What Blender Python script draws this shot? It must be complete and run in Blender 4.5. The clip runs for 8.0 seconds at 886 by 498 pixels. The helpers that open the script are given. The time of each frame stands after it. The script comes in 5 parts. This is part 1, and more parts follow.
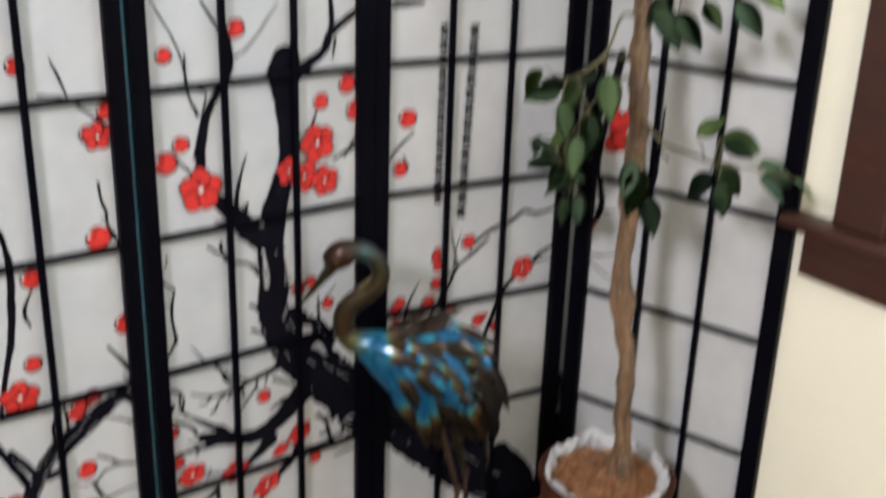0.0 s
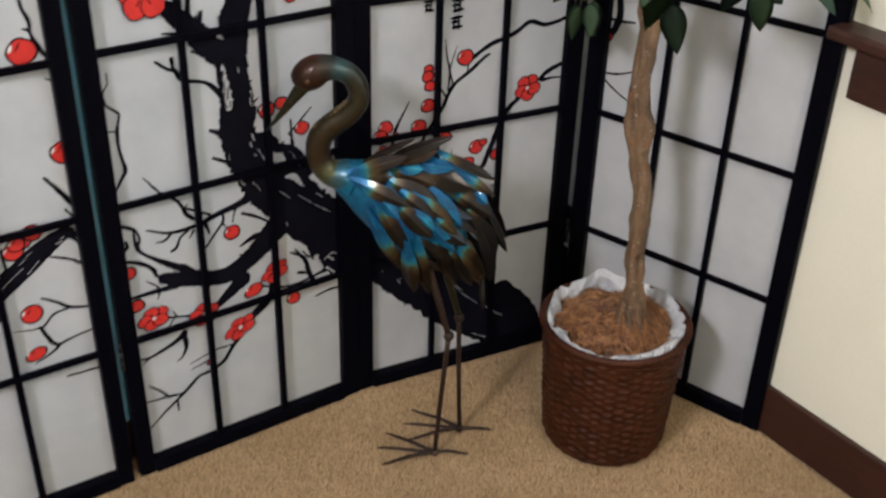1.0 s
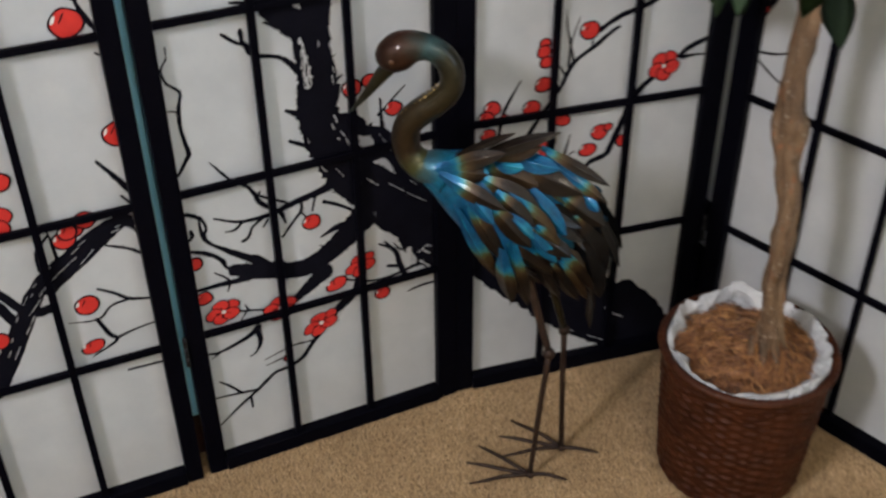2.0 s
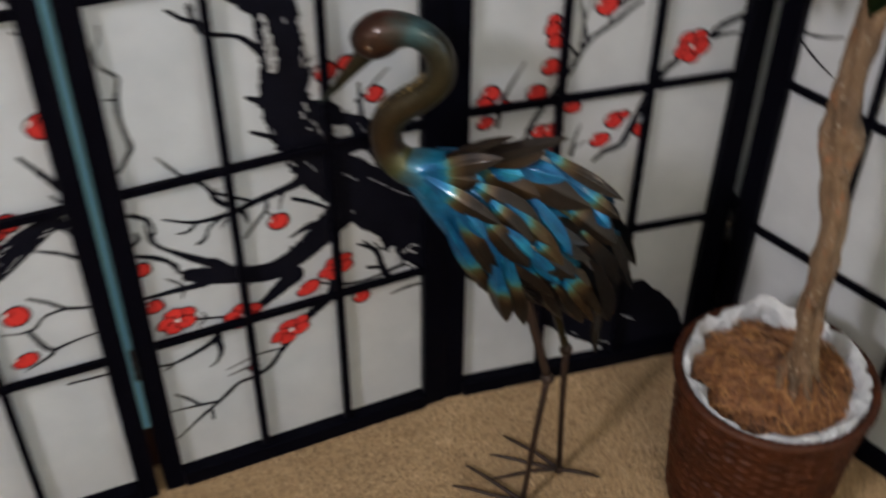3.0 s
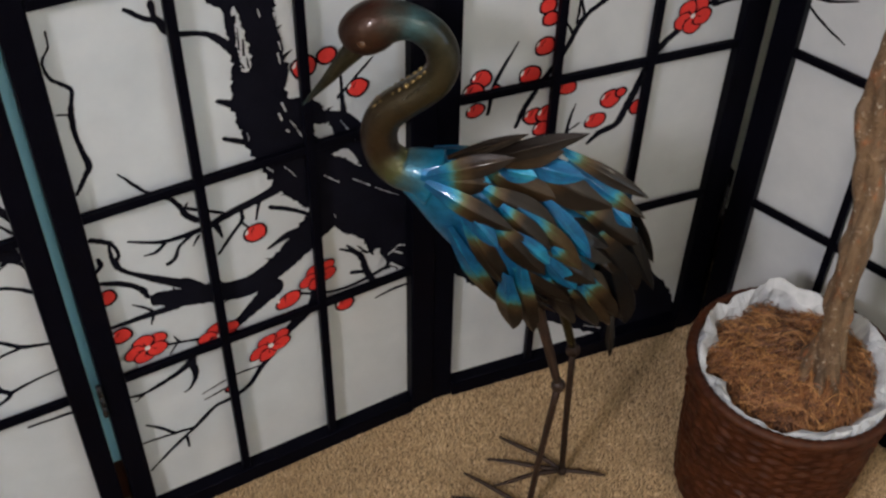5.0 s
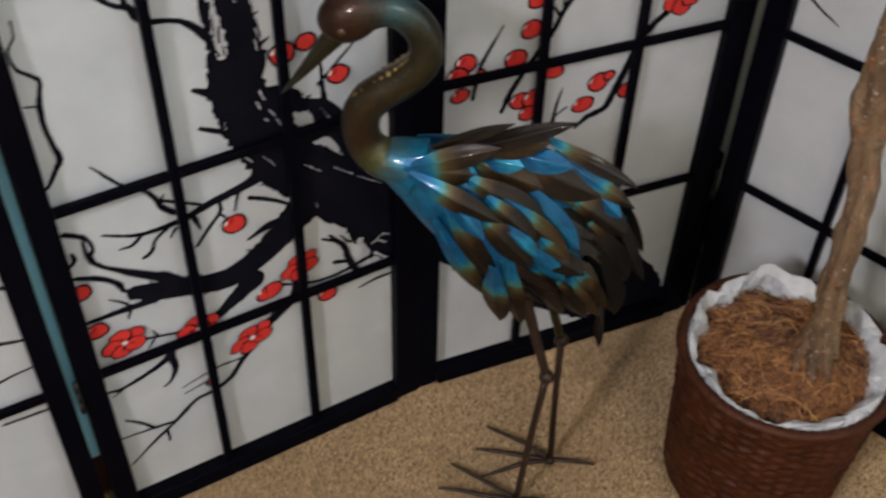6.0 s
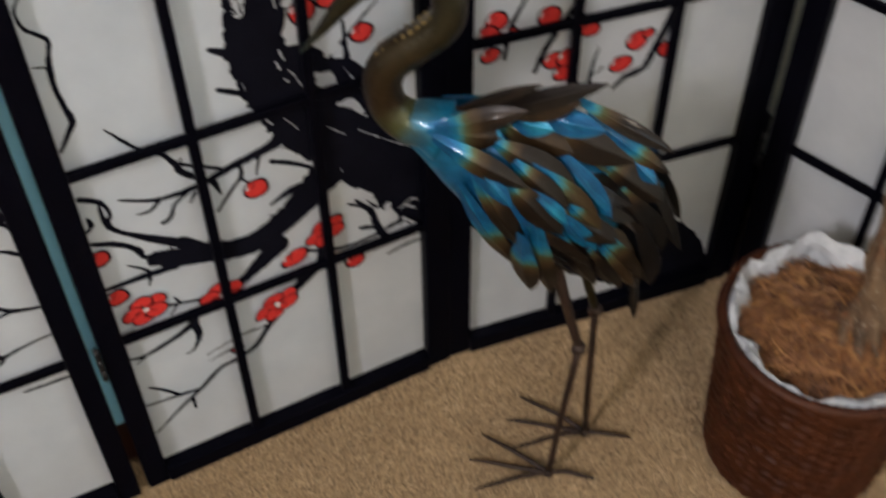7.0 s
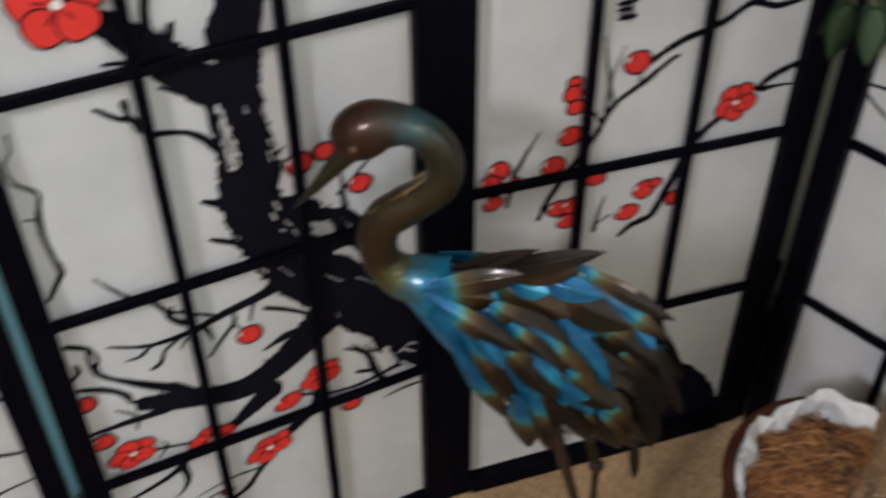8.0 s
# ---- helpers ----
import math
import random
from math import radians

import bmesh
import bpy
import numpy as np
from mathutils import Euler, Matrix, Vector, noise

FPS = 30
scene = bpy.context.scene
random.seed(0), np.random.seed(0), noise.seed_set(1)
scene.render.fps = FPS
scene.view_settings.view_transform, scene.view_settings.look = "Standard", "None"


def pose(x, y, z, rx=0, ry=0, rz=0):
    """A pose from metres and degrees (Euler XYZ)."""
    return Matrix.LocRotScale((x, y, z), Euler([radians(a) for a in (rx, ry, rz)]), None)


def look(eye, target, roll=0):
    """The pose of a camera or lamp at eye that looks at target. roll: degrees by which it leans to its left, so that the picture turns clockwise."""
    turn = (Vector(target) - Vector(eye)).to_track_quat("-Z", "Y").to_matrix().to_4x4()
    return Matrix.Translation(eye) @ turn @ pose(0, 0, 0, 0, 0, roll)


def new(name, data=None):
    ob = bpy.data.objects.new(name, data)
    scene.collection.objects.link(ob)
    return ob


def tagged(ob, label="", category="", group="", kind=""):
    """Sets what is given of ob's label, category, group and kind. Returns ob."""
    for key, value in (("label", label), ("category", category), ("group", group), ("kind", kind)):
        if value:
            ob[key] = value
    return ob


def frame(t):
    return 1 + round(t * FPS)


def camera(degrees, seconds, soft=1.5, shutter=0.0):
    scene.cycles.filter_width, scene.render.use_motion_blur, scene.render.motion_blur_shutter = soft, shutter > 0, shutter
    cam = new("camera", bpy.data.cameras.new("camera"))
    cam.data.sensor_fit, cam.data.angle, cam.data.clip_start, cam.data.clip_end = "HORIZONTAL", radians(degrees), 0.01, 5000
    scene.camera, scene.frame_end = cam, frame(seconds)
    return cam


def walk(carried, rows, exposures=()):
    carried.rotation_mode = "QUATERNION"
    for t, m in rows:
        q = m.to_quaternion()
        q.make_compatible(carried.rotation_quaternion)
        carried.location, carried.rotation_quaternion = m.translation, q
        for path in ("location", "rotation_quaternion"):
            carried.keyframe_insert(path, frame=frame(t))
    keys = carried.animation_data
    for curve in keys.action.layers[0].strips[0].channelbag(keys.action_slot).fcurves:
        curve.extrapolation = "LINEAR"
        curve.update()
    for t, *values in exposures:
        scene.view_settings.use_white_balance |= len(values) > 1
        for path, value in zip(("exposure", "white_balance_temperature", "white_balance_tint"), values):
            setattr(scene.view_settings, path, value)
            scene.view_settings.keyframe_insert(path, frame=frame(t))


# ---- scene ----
cam = camera(43.97, 8.0, soft=2.5, shutter=0.95)
PATH = [
    (0, (-1.0686, -1.6477, 1.4380), (-0.0094, -0.2292, 0.7480), 1.95),
    (0.2, (-1.0225, -1.6374, 1.4212), (-0.0170, -0.2199, 0.6533), 1.25),
    (0.5, (-1.0008, -1.5855, 1.3914), (-0.0208, -0.2003, 0.5364), 1.10),
    (0.9, (-0.8980, -1.5058, 1.3624), (0.0533, -0.1780, 0.3919), 1.98),
    (1, (-0.8741, -1.4922, 1.3547), (0.0706, -0.1665, 0.3749), 1.78),
    (1.5, (-0.7629, -1.4024, 1.3538), (0.0619, -0.0103, 0.3579), -0.57),
    (1.7, (-0.7119, -1.3643, 1.3457), (0.0335, 0.0361, 0.3002), -0.99),
    (2.8, (-0.5263, -1.1598, 1.3226), (0.0371, 0.2284, 0.1540), 1.55),
    (3, (-0.5131, -1.1023, 1.3049), (0.0950, 0.2281, 0.0924), 0.57),
    (3.5, (-0.5189, -0.9835, 1.2948), (0.2021, 0.2548, 0.0471), 0.86),
    (4, (-0.5402, -0.9348, 1.2795), (0.1885, 0.2585, -0.0069), 1.85),
    (4.3, (-0.5422, -0.9282, 1.2760), (0.1844, 0.2621, -0.0145), 1.83),
    (4.5, (-0.5475, -0.9230, 1.2745), (0.1847, 0.2692, -0.0110), 2.15),
    (4.7, (-0.5456, -0.9259, 1.2788), (0.1774, 0.2741, -0.0047), 1.78),
    (5.8, (-0.5220, -0.9075, 1.2745), (0.1820, 0.2740, -0.0364), 1.55),
    (6, (-0.5190, -0.8925, 1.2725), (0.1990, 0.2675, -0.0499), 1.75),
    (6.2, (-0.5174, -0.8860, 1.2723), (0.2318, 0.2518, -0.0521), 1.87),
    (6.5, (-0.4981, -0.8980, 1.2641), (0.2321, 0.2033, -0.1012), 1.45),
    (7, (-0.4767, -0.8731, 1.2448), (0.1399, 0.2886, -0.1264), -0.65),
    (7.5, (-0.4332, -0.8586, 1.2581), (0.1386, 0.4247, -0.0210), -0.63),
    (7.7, (-0.4288, -0.8430, 1.2720), (0.1351, 0.4548, 0.0040), -0.77),
    (8, (-0.4158, -0.8277, 1.2769), (0.2068, 0.4474, 0.0134), -0.44),
]
walk(cam, [(t, look(eye, target, roll)) for t, eye, target, roll in PATH],
     exposures=[(0.0, -0.37), (0.5, -0.48), (1.0, -0.58), (1.5, -0.65), (3.0, -0.75), (4.5, -0.68), (6.5, -0.66), (7.5, -0.69), (8.0, -0.57)])

# ---- light ----
world = bpy.data.worlds.new("world")
scene.world = world
world.use_nodes = True
wn, wl = world.node_tree.nodes, world.node_tree.links
sky = wn.new("ShaderNodeTexSky")
sky.sky_type, sky.sun_disc = "NISHITA", False
sky.sun_elevation, sky.sun_rotation = radians(8), radians(200)
wl.new(sky.outputs[0], wn["Background"].inputs[0])
wn["Background"].inputs[1].default_value = 0.05


def lamp(name, eye, target, size, watts, colour):
    data = bpy.data.lights.new(name, "AREA")
    data.shape, data.size, data.energy, data.color = "DISK", size, watts, colour
    ob = new(name, data)
    ob.matrix_world = look(eye, target)
    return ob


lamp("ceiling_lamp", (-0.3, -2.1, 2.38), (0.2, -0.3, 0.6), 0.7, 30, (1.0, 0.87, 0.72))
lamp("west_lamp", (-2.4, -1.45, 2.37), (0.6, -2.80, 0.72), 0.6, 178, (0.98, 0.94, 1.0))

# Daylight entering by the window of the east wall.
data = bpy.data.lights.new("window_daylight", "AREA")
data.shape, data.size, data.size_y, data.energy, data.color = "RECTANGLE", 0.80, 1.15, 13, (0.6, 0.8, 1.0)
new("window_daylight", data).matrix_world = look((0.613, -1.13, 1.42), (-0.6, -1.13, 1.42))

# ---- materials ----


def nodes_of(name):
    m = bpy.data.materials.new(name)
    m.use_nodes = True
    nt = m.node_tree
    return m, nt, nt.nodes["Principled BSDF"]


def ramp(nt, stops, fac):
    r = nt.nodes.new("ShaderNodeValToRGB")
    els = r.color_ramp.elements
    while len(els) < len(stops):
        els.new(0.5)
    for e, (p, c) in zip(els, stops):
        e.position, e.color = p, (*c, 1)
    nt.links.new(fac, r.inputs[0])
    return r.outputs[0]


def noise_tex(nt, scale, detail=4.0, vec=None, rough=0.55):
    n = nt.nodes.new("ShaderNodeTexNoise")
    n.inputs["Scale"].default_value, n.inputs["Detail"].default_value, n.inputs["Roughness"].default_value = scale, detail, rough
    if vec is None:
        vec = nt.nodes.new("ShaderNodeTexCoord").outputs["Object"]
    nt.links.new(vec, n.inputs["Vector"])
    return n.outputs[0]


def mix(nt, a, b, fac, how="MIX"):
    n = nt.nodes.new("ShaderNodeMix")
    n.data_type, n.blend_type = "RGBA", how
    for socket, value in ((n.inputs[6], a), (n.inputs[7], b), (n.inputs[0], fac)):
        if isinstance(value, tuple):
            socket.default_value = (*value, 1)
        elif isinstance(value, float):
            socket.default_value = value
        else:
            nt.links.new(value, socket)
    return n.outputs[2]


def bump(nt, bsdf, height, strength, distance):
    b = nt.nodes.new("ShaderNodeBump")
    b.inputs["Strength"].default_value, b.inputs["Distance"].default_value = strength, distance
    nt.links.new(height, b.inputs["Height"])
    nt.links.new(b.outputs[0], bsdf.inputs["Normal"])


def stretch(nt, sx, sy, sz):
    tc, mp = nt.nodes.new("ShaderNodeTexCoord"), nt.nodes.new("ShaderNodeMapping")
    mp.inputs["Scale"].default_value = (sx, sy, sz)
    nt.links.new(tc.outputs["Object"], mp.inputs[0])
    return mp.outputs[0]


def plain(name, dark, light, scale, rough, metal=0.0, relief=0.0, depth=0.001, fine=0.0, vec=None, coat=0.0, spec=0.5):
    """Two tones over a coarse noise, a second, finer noise in gloss and relief."""
    m, nt, bs = nodes_of(name)
    v = vec(nt) if vec else None
    coarse, small = noise_tex(nt, scale, 5, v), noise_tex(nt, fine or scale * 9, 3, v)
    both = nt.nodes.new("ShaderNodeMath")
    both.operation = "MULTIPLY_ADD"
    nt.links.new(small, both.inputs[0])
    both.inputs[1].default_value = 0.45
    half = nt.nodes.new("ShaderNodeMath")
    half.operation = "MULTIPLY"
    half.inputs[1].default_value = 0.6
    nt.links.new(coarse, half.inputs[0])
    nt.links.new(half.outputs[0], both.inputs[2])
    nt.links.new(ramp(nt, [(0.33, dark), (0.68, light)], both.outputs[0]), bs.inputs["Base Color"])
    rr = nt.nodes.new("ShaderNodeMapRange")
    rr.inputs[3].default_value, rr.inputs[4].default_value = max(rough - 0.1, 0.02), min(rough + 0.1, 1)
    nt.links.new(small, rr.inputs[0])
    nt.links.new(rr.outputs[0], bs.inputs["Roughness"])
    bs.inputs["Metallic"].default_value = metal
    bs.inputs["Specular IOR Level"].default_value = spec
    bs.inputs["Coat Weight"].default_value = coat
    if relief:
        bump(nt, bs, both.outputs[0], relief, depth)
    return m


M_WALL = plain("cream_wall_paint", (0.75, 0.74, 0.61), (0.81, 0.80, 0.67), 3.0, 0.75, relief=0.15, depth=0.002, fine=160)
M_BACK = plain("grey_white_wall_paint", (0.70, 0.72, 0.72), (0.78, 0.80, 0.80), 3.0, 0.75, relief=0.15, depth=0.002, fine=160)
M_STRIP = plain("light_blue_panel", (0.27, 0.68, 0.94), (0.33, 0.74, 0.97), 6.0, 0.5, relief=0.1, depth=0.001, fine=90)
M_CEIL = plain("white_ceiling_paint", (0.76, 0.75, 0.72), (0.82, 0.81, 0.78), 4.0, 0.85, relief=0.3, depth=0.002, fine=120)
M_LACQUER = plain("black_lacquer", (0.0013, 0.0013, 0.003), (0.0024, 0.0024, 0.005), 6.0, 0.38, spec=0.035, relief=0.03, depth=0.0003, fine=120)
M_INK = plain("black_print", (0.0025, 0.0025, 0.005), (0.006, 0.006, 0.011), 25.0, 0.8, spec=0.05)
M_TRIM = plain("dark_stained_wood", (0.018, 0.0068, 0.0048), (0.052, 0.0175, 0.0105), 5.0, 0.42, relief=0.15, depth=0.0008, vec=lambda nt: stretch(nt, 8, 1, 8))
M_BASKET = plain("brown_wicker", (0.018, 0.0042, 0.0016), (0.062, 0.0170, 0.0052), 30.0, 0.52, relief=0.3, depth=0.001, fine=260, spec=0.20)
M_LINER = plain("white_crumpled_liner", (0.31, 0.33, 0.35), (0.54, 0.55, 0.57), 22.0, 0.5, relief=0.5, depth=0.003, fine=90)
M_SOIL = plain("brown_coir_base", (0.03, 0.012, 0.006), (0.10, 0.042, 0.018), 45.0, 0.9, relief=0.8, depth=0.004)
M_TWIG = plain("green_brown_twig", (0.05, 0.05, 0.02), (0.11, 0.10, 0.045), 40.0, 0.7)
M_HINGE = plain("dark_metal_hinge", (0.006, 0.006, 0.007), (0.014, 0.014, 0.016), 60.0, 0.6, metal=0.4)
M_RED = plain("red_print", (0.47, 0.014, 0.012), (0.62, 0.028, 0.020), 18.0, 0.7)
M_GLASS, _nt, _bs = nodes_of("window_glass")
_bs.inputs["Transmission Weight"].default_value, _bs.inputs["Roughness"].default_value = 1.0, 0.02

# Bark: tan and umber patches, rusty spots, pale crusty specks.
M_BARK, _nt, _bs = nodes_of("pale_brown_bark")
_v = stretch(_nt, 1, 1, 0.45)
_big, _mid, _small = noise_tex(_nt, 22, 5, _v, 0.65), noise_tex(_nt, 70, 4, _v, 0.6), noise_tex(_nt, 190, 3)
_c = ramp(_nt, [(0.32, (0.034, 0.019, 0.010)), (0.48, (0.110, 0.063, 0.032)), (0.68, (0.215, 0.135, 0.074))], _big)
_c = mix(_nt, _c, (0.26, 0.085, 0.026), ramp(_nt, [(0.60, (0, 0, 0)), (0.71, (0.75, 0.75, 0.75))], _mid))
_c = mix(_nt, _c, (0.46, 0.40, 0.32), ramp(_nt, [(0.62, (0, 0, 0)), (0.71, (0.7, 0.7, 0.7))], _small))
_nt.links.new(_c, _bs.inputs["Base Color"])
_bs.inputs["Roughness"].default_value = 0.6
bump(_nt, _bs, mix(_nt, _mid, _small, 0.4), 1.0, 0.008)

# Rice paper: white, slightly fibrous, lets some light through.
M_PAPER, _nt, _bs = nodes_of("white_rice_paper")
_fib = noise_tex(_nt, 14, 7, None, 0.6)
_paper = ramp(_nt, [(0.3, (0.71, 0.735, 0.76)), (0.7, (0.80, 0.82, 0.84))], _fib)
_nt.links.new(_paper, _bs.inputs["Base Color"])
_bs.inputs["Roughness"].default_value = 0.85
bump(_nt, _bs, _fib, 0.10, 0.002)
_tr = _nt.nodes.new("ShaderNodeBsdfTranslucent")
_nt.links.new(_paper, _tr.inputs[0])
_ms = _nt.nodes.new("ShaderNodeMixShader")
_ms.inputs[0].default_value = 0.50
_nt.links.new(_bs.outputs[0], _ms.inputs[1])
_nt.links.new(_tr.outputs[0], _ms.inputs[2])
_nt.links.new(_ms.outputs[0], _nt.nodes["Material Output"].inputs[0])


def island_tones(name, stops, rough, coarse=None, metal=0.0, strength=0.0):
    """A tone of its own for every loose piece of a mesh, with large soft patches over it."""
    m, nt, bs = nodes_of(name)
    geo = nt.nodes.new("ShaderNodeNewGeometry")
    col = ramp(nt, stops, geo.outputs["Random Per Island"])
    if coarse:
        patch = ramp(nt, [(0.35, (0.82, 0.80, 0.78)), (0.7, (1.0, 1.0, 1.0))], noise_tex(nt, coarse, 4))
        col = mix(nt, col, patch, 1.0, "MULTIPLY")
    nt.links.new(col, bs.inputs["Base Color"])
    bs.inputs["Roughness"].default_value, bs.inputs["Metallic"].default_value = rough, metal
    return m


M_CARPET = plain("beige_carpet", (0.27, 0.195, 0.115), (0.37, 0.27, 0.165), 260.0, 0.95, relief=1.0, depth=0.006, fine=900)
M_PILE = island_tones("beige_carpet_pile", [(0.0, (0.33, 0.22, 0.115)), (0.10, (0.56, 0.405, 0.225)), (0.85, (0.67, 0.495, 0.290)), (1.0, (0.78, 0.61, 0.39))], 0.95, coarse=7.0)
M_COIR = island_tones("coir_fibres", [(0.0, (0.04, 0.014, 0.006)), (0.4, (0.16, 0.060, 0.020)), (0.78, (0.31, 0.128, 0.042)), (1.0, (0.56, 0.29, 0.10))], 0.5)

# Leaves: a tone of its own for every leaf, paler midrib by relief.
M_LEAF, _nt, _bs = nodes_of("green_cloth_leaf")
_oi = _nt.nodes.new("ShaderNodeObjectInfo")
_lc = ramp(_nt, [(0.0, (0.022, 0.043, 0.026)), (0.55, (0.048, 0.088, 0.042)), (0.85, (0.075, 0.125, 0.050)), (1.0, (0.13, 0.19, 0.055))], _oi.outputs["Random"])
_ln = noise_tex(_nt, 60, 4)
_nt.links.new(mix(_nt, _lc, ramp(_nt, [(0.3, (0.65, 0.7, 0.65)), (0.7, (1.1, 1.1, 1.0))], _ln), 1.0, "MULTIPLY"), _bs.inputs["Base Color"])
_bs.inputs["Roughness"].default_value = 0.6
_bs.inputs["Specular IOR Level"].default_value = 0.25
bump(_nt, _bs, _ln, 0.25, 0.001)

# Painted metal of the crane: blue to bronze along a stored length, worn by noise.


def crane_paint(name, stops, rough, metal, streaks=0.20, coat=0.14, relief=0.18):
    m, nt, bs = nodes_of(name)
    at, grain = nt.nodes.new("ShaderNodeAttribute"), nt.nodes.new("ShaderNodeAttribute")
    at.attribute_name, grain.attribute_name = "along", "grain"
    geo = nt.nodes.new("ShaderNodeNewGeometry")
    total = at.outputs["Fac"]
    for value, weight in ((geo.outputs["Random Per Island"], 0.06), (noise_tex(nt, 1.0, 4, grain.outputs["Vector"], 0.6), streaks), (noise_tex(nt, 60, 5), 0.10)):
        add = nt.nodes.new("ShaderNodeMath")
        add.operation = "MULTIPLY_ADD"
        nt.links.new(value, add.inputs[0])
        add.inputs[1].default_value = weight
        nt.links.new(total, add.inputs[2])
        total = add.outputs[0]
    part_of = nt.nodes.new("ShaderNodeMath")  # leaves room past the bronze for the shade painted on the rear
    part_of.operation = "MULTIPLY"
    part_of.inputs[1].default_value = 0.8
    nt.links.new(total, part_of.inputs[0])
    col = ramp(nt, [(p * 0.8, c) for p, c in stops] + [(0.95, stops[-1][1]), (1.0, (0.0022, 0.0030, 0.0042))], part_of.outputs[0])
    fine = noise_tex(nt, 90, 6)
    grime = ramp(nt, [(0.32, (0.40, 0.34, 0.28)), (0.58, (1.0, 1.0, 1.0))], fine)
    nt.links.new(mix(nt, col, grime, 0.45, "MULTIPLY"), bs.inputs["Base Color"])
    gloss = nt.nodes.new("ShaderNodeMapRange")
    gloss.inputs[3].default_value, gloss.inputs[4].default_value = rough + 0.12, rough - 0.10
    nt.links.new(fine, gloss.inputs[0])
    nt.links.new(gloss.outputs[0], bs.inputs["Roughness"])
    bs.inputs["Metallic"].default_value = metal
    bs.inputs["Specular IOR Level"].default_value = 0.22
    bs.inputs["Coat Weight"].default_value, bs.inputs["Coat Roughness"].default_value = coat, 0.10
    bump(nt, bs, noise_tex(nt, 260, 3), relief, 0.001)
    return m


BLUE, DEEP, OLIVE, BRONZE, UMBER = (0.005, 0.150, 0.275), (0.002, 0.062, 0.170), (0.066, 0.074, 0.028), (0.026, 0.0135, 0.0055), (0.009, 0.0055, 0.0038)
M_FEATHER = crane_paint("blue_and_bronze_paint", [(0.12, (0.022, 0.26, 0.35)), (0.25, BLUE), (0.33, DEEP), (0.45, BLUE), (0.54, (0.045, 0.18, 0.18)), (0.63, OLIVE), (0.76, (0.052, 0.033, 0.014)), (0.92, BRONZE), (1.0, UMBER)], 0.40, 0.35, 0.28, 0.32)
M_NECK = crane_paint("bronze_and_blue_neck_paint", [(0.0, BLUE), (0.13, BLUE), (0.22, OLIVE), (0.32, (0.031, 0.017, 0.0075)), (0.57, (0.031, 0.024, 0.010)), (0.70, (0.023, 0.021, 0.0115)), (0.775, (0.030, 0.070, 0.078)), (0.83, (0.030, 0.030, 0.024)), (0.88, (0.034, 0.0135, 0.0072)), (1.0, (0.029, 0.0115, 0.0065))], 0.36, 0.40, 0.10, 0.30, 0.75)
M_RUST = plain("rusty_brown_metal", (0.012, 0.0060, 0.0038), (0.036, 0.0165, 0.0095), 60.0, 0.55, metal=0.3, relief=0.3, depth=0.001)
M_GOLD = plain("worn_gold_paint", (0.10, 0.07, 0.025), (0.26, 0.18, 0.07), 90.0, 0.3, metal=0.6)
M_EYE = plain("dark_glossy_eye", (0.05, 0.022, 0.01), (0.08, 0.035, 0.015), 60.0, 0.2)

# ---- building blocks ----


def mesh_of(bm, name, material, smooth=False):
    me = bpy.data.meshes.new(name)
    bm.to_mesh(me)
    bm.free()
    for m in material if isinstance(material, (list, tuple)) else [material]:
        me.materials.append(m)
    if smooth:
        for p in me.polygons:
            p.use_smooth = True
    return me


def hang(name, me, parent=None, m=None, label=""):
    ob = new(name, me)
    if parent:
        ob.parent = parent
    if m is not None:
        ob.matrix_basis = m
    return tagged(ob, label)


def part(name, bm, material, parent, label="", smooth=False):
    return hang(name, mesh_of(bm, name, material, smooth), parent, None, label)


def box(bm, x0, x1, y0, y1, z0, z1, bevel=0.0):
    vs = bmesh.ops.create_cube(bm, size=1.0)["verts"]
    bmesh.ops.scale(bm, vec=(x1 - x0, y1 - y0, z1 - z0), verts=vs)
    bmesh.ops.translate(bm, vec=((x0 + x1) / 2, (y0 + y1) / 2, (z0 + z1) / 2), verts=vs)
    if bevel:
        es = list({e for v in vs for e in v.link_edges})
        bmesh.ops.bevel(bm, geom=es, offset=bevel, segments=2, profile=0.5, affect="EDGES")
    return bm


def block(*sides, bevel=0.0):
    return box(bmesh.new(), *sides, bevel=bevel)


def glide(points, steps):
    """Points on a smooth curve through the given ones (any number of columns)."""
    p = np.array(points, float)
    p = np.vstack([2 * p[0] - p[1], p, 2 * p[-1] - p[-2]])
    out = []
    for a, b, c, d in zip(p, p[1:], p[2:], p[3:]):
        for t in np.linspace(0, 1, steps, endpoint=False):
            out.append(0.5 * (2 * b + (c - a) * t + (2 * a - 5 * b + 4 * c - d) * t**2 + (3 * b - a - 3 * c + d) * t**3))
    out.append(p[-2])
    return np.array(out)


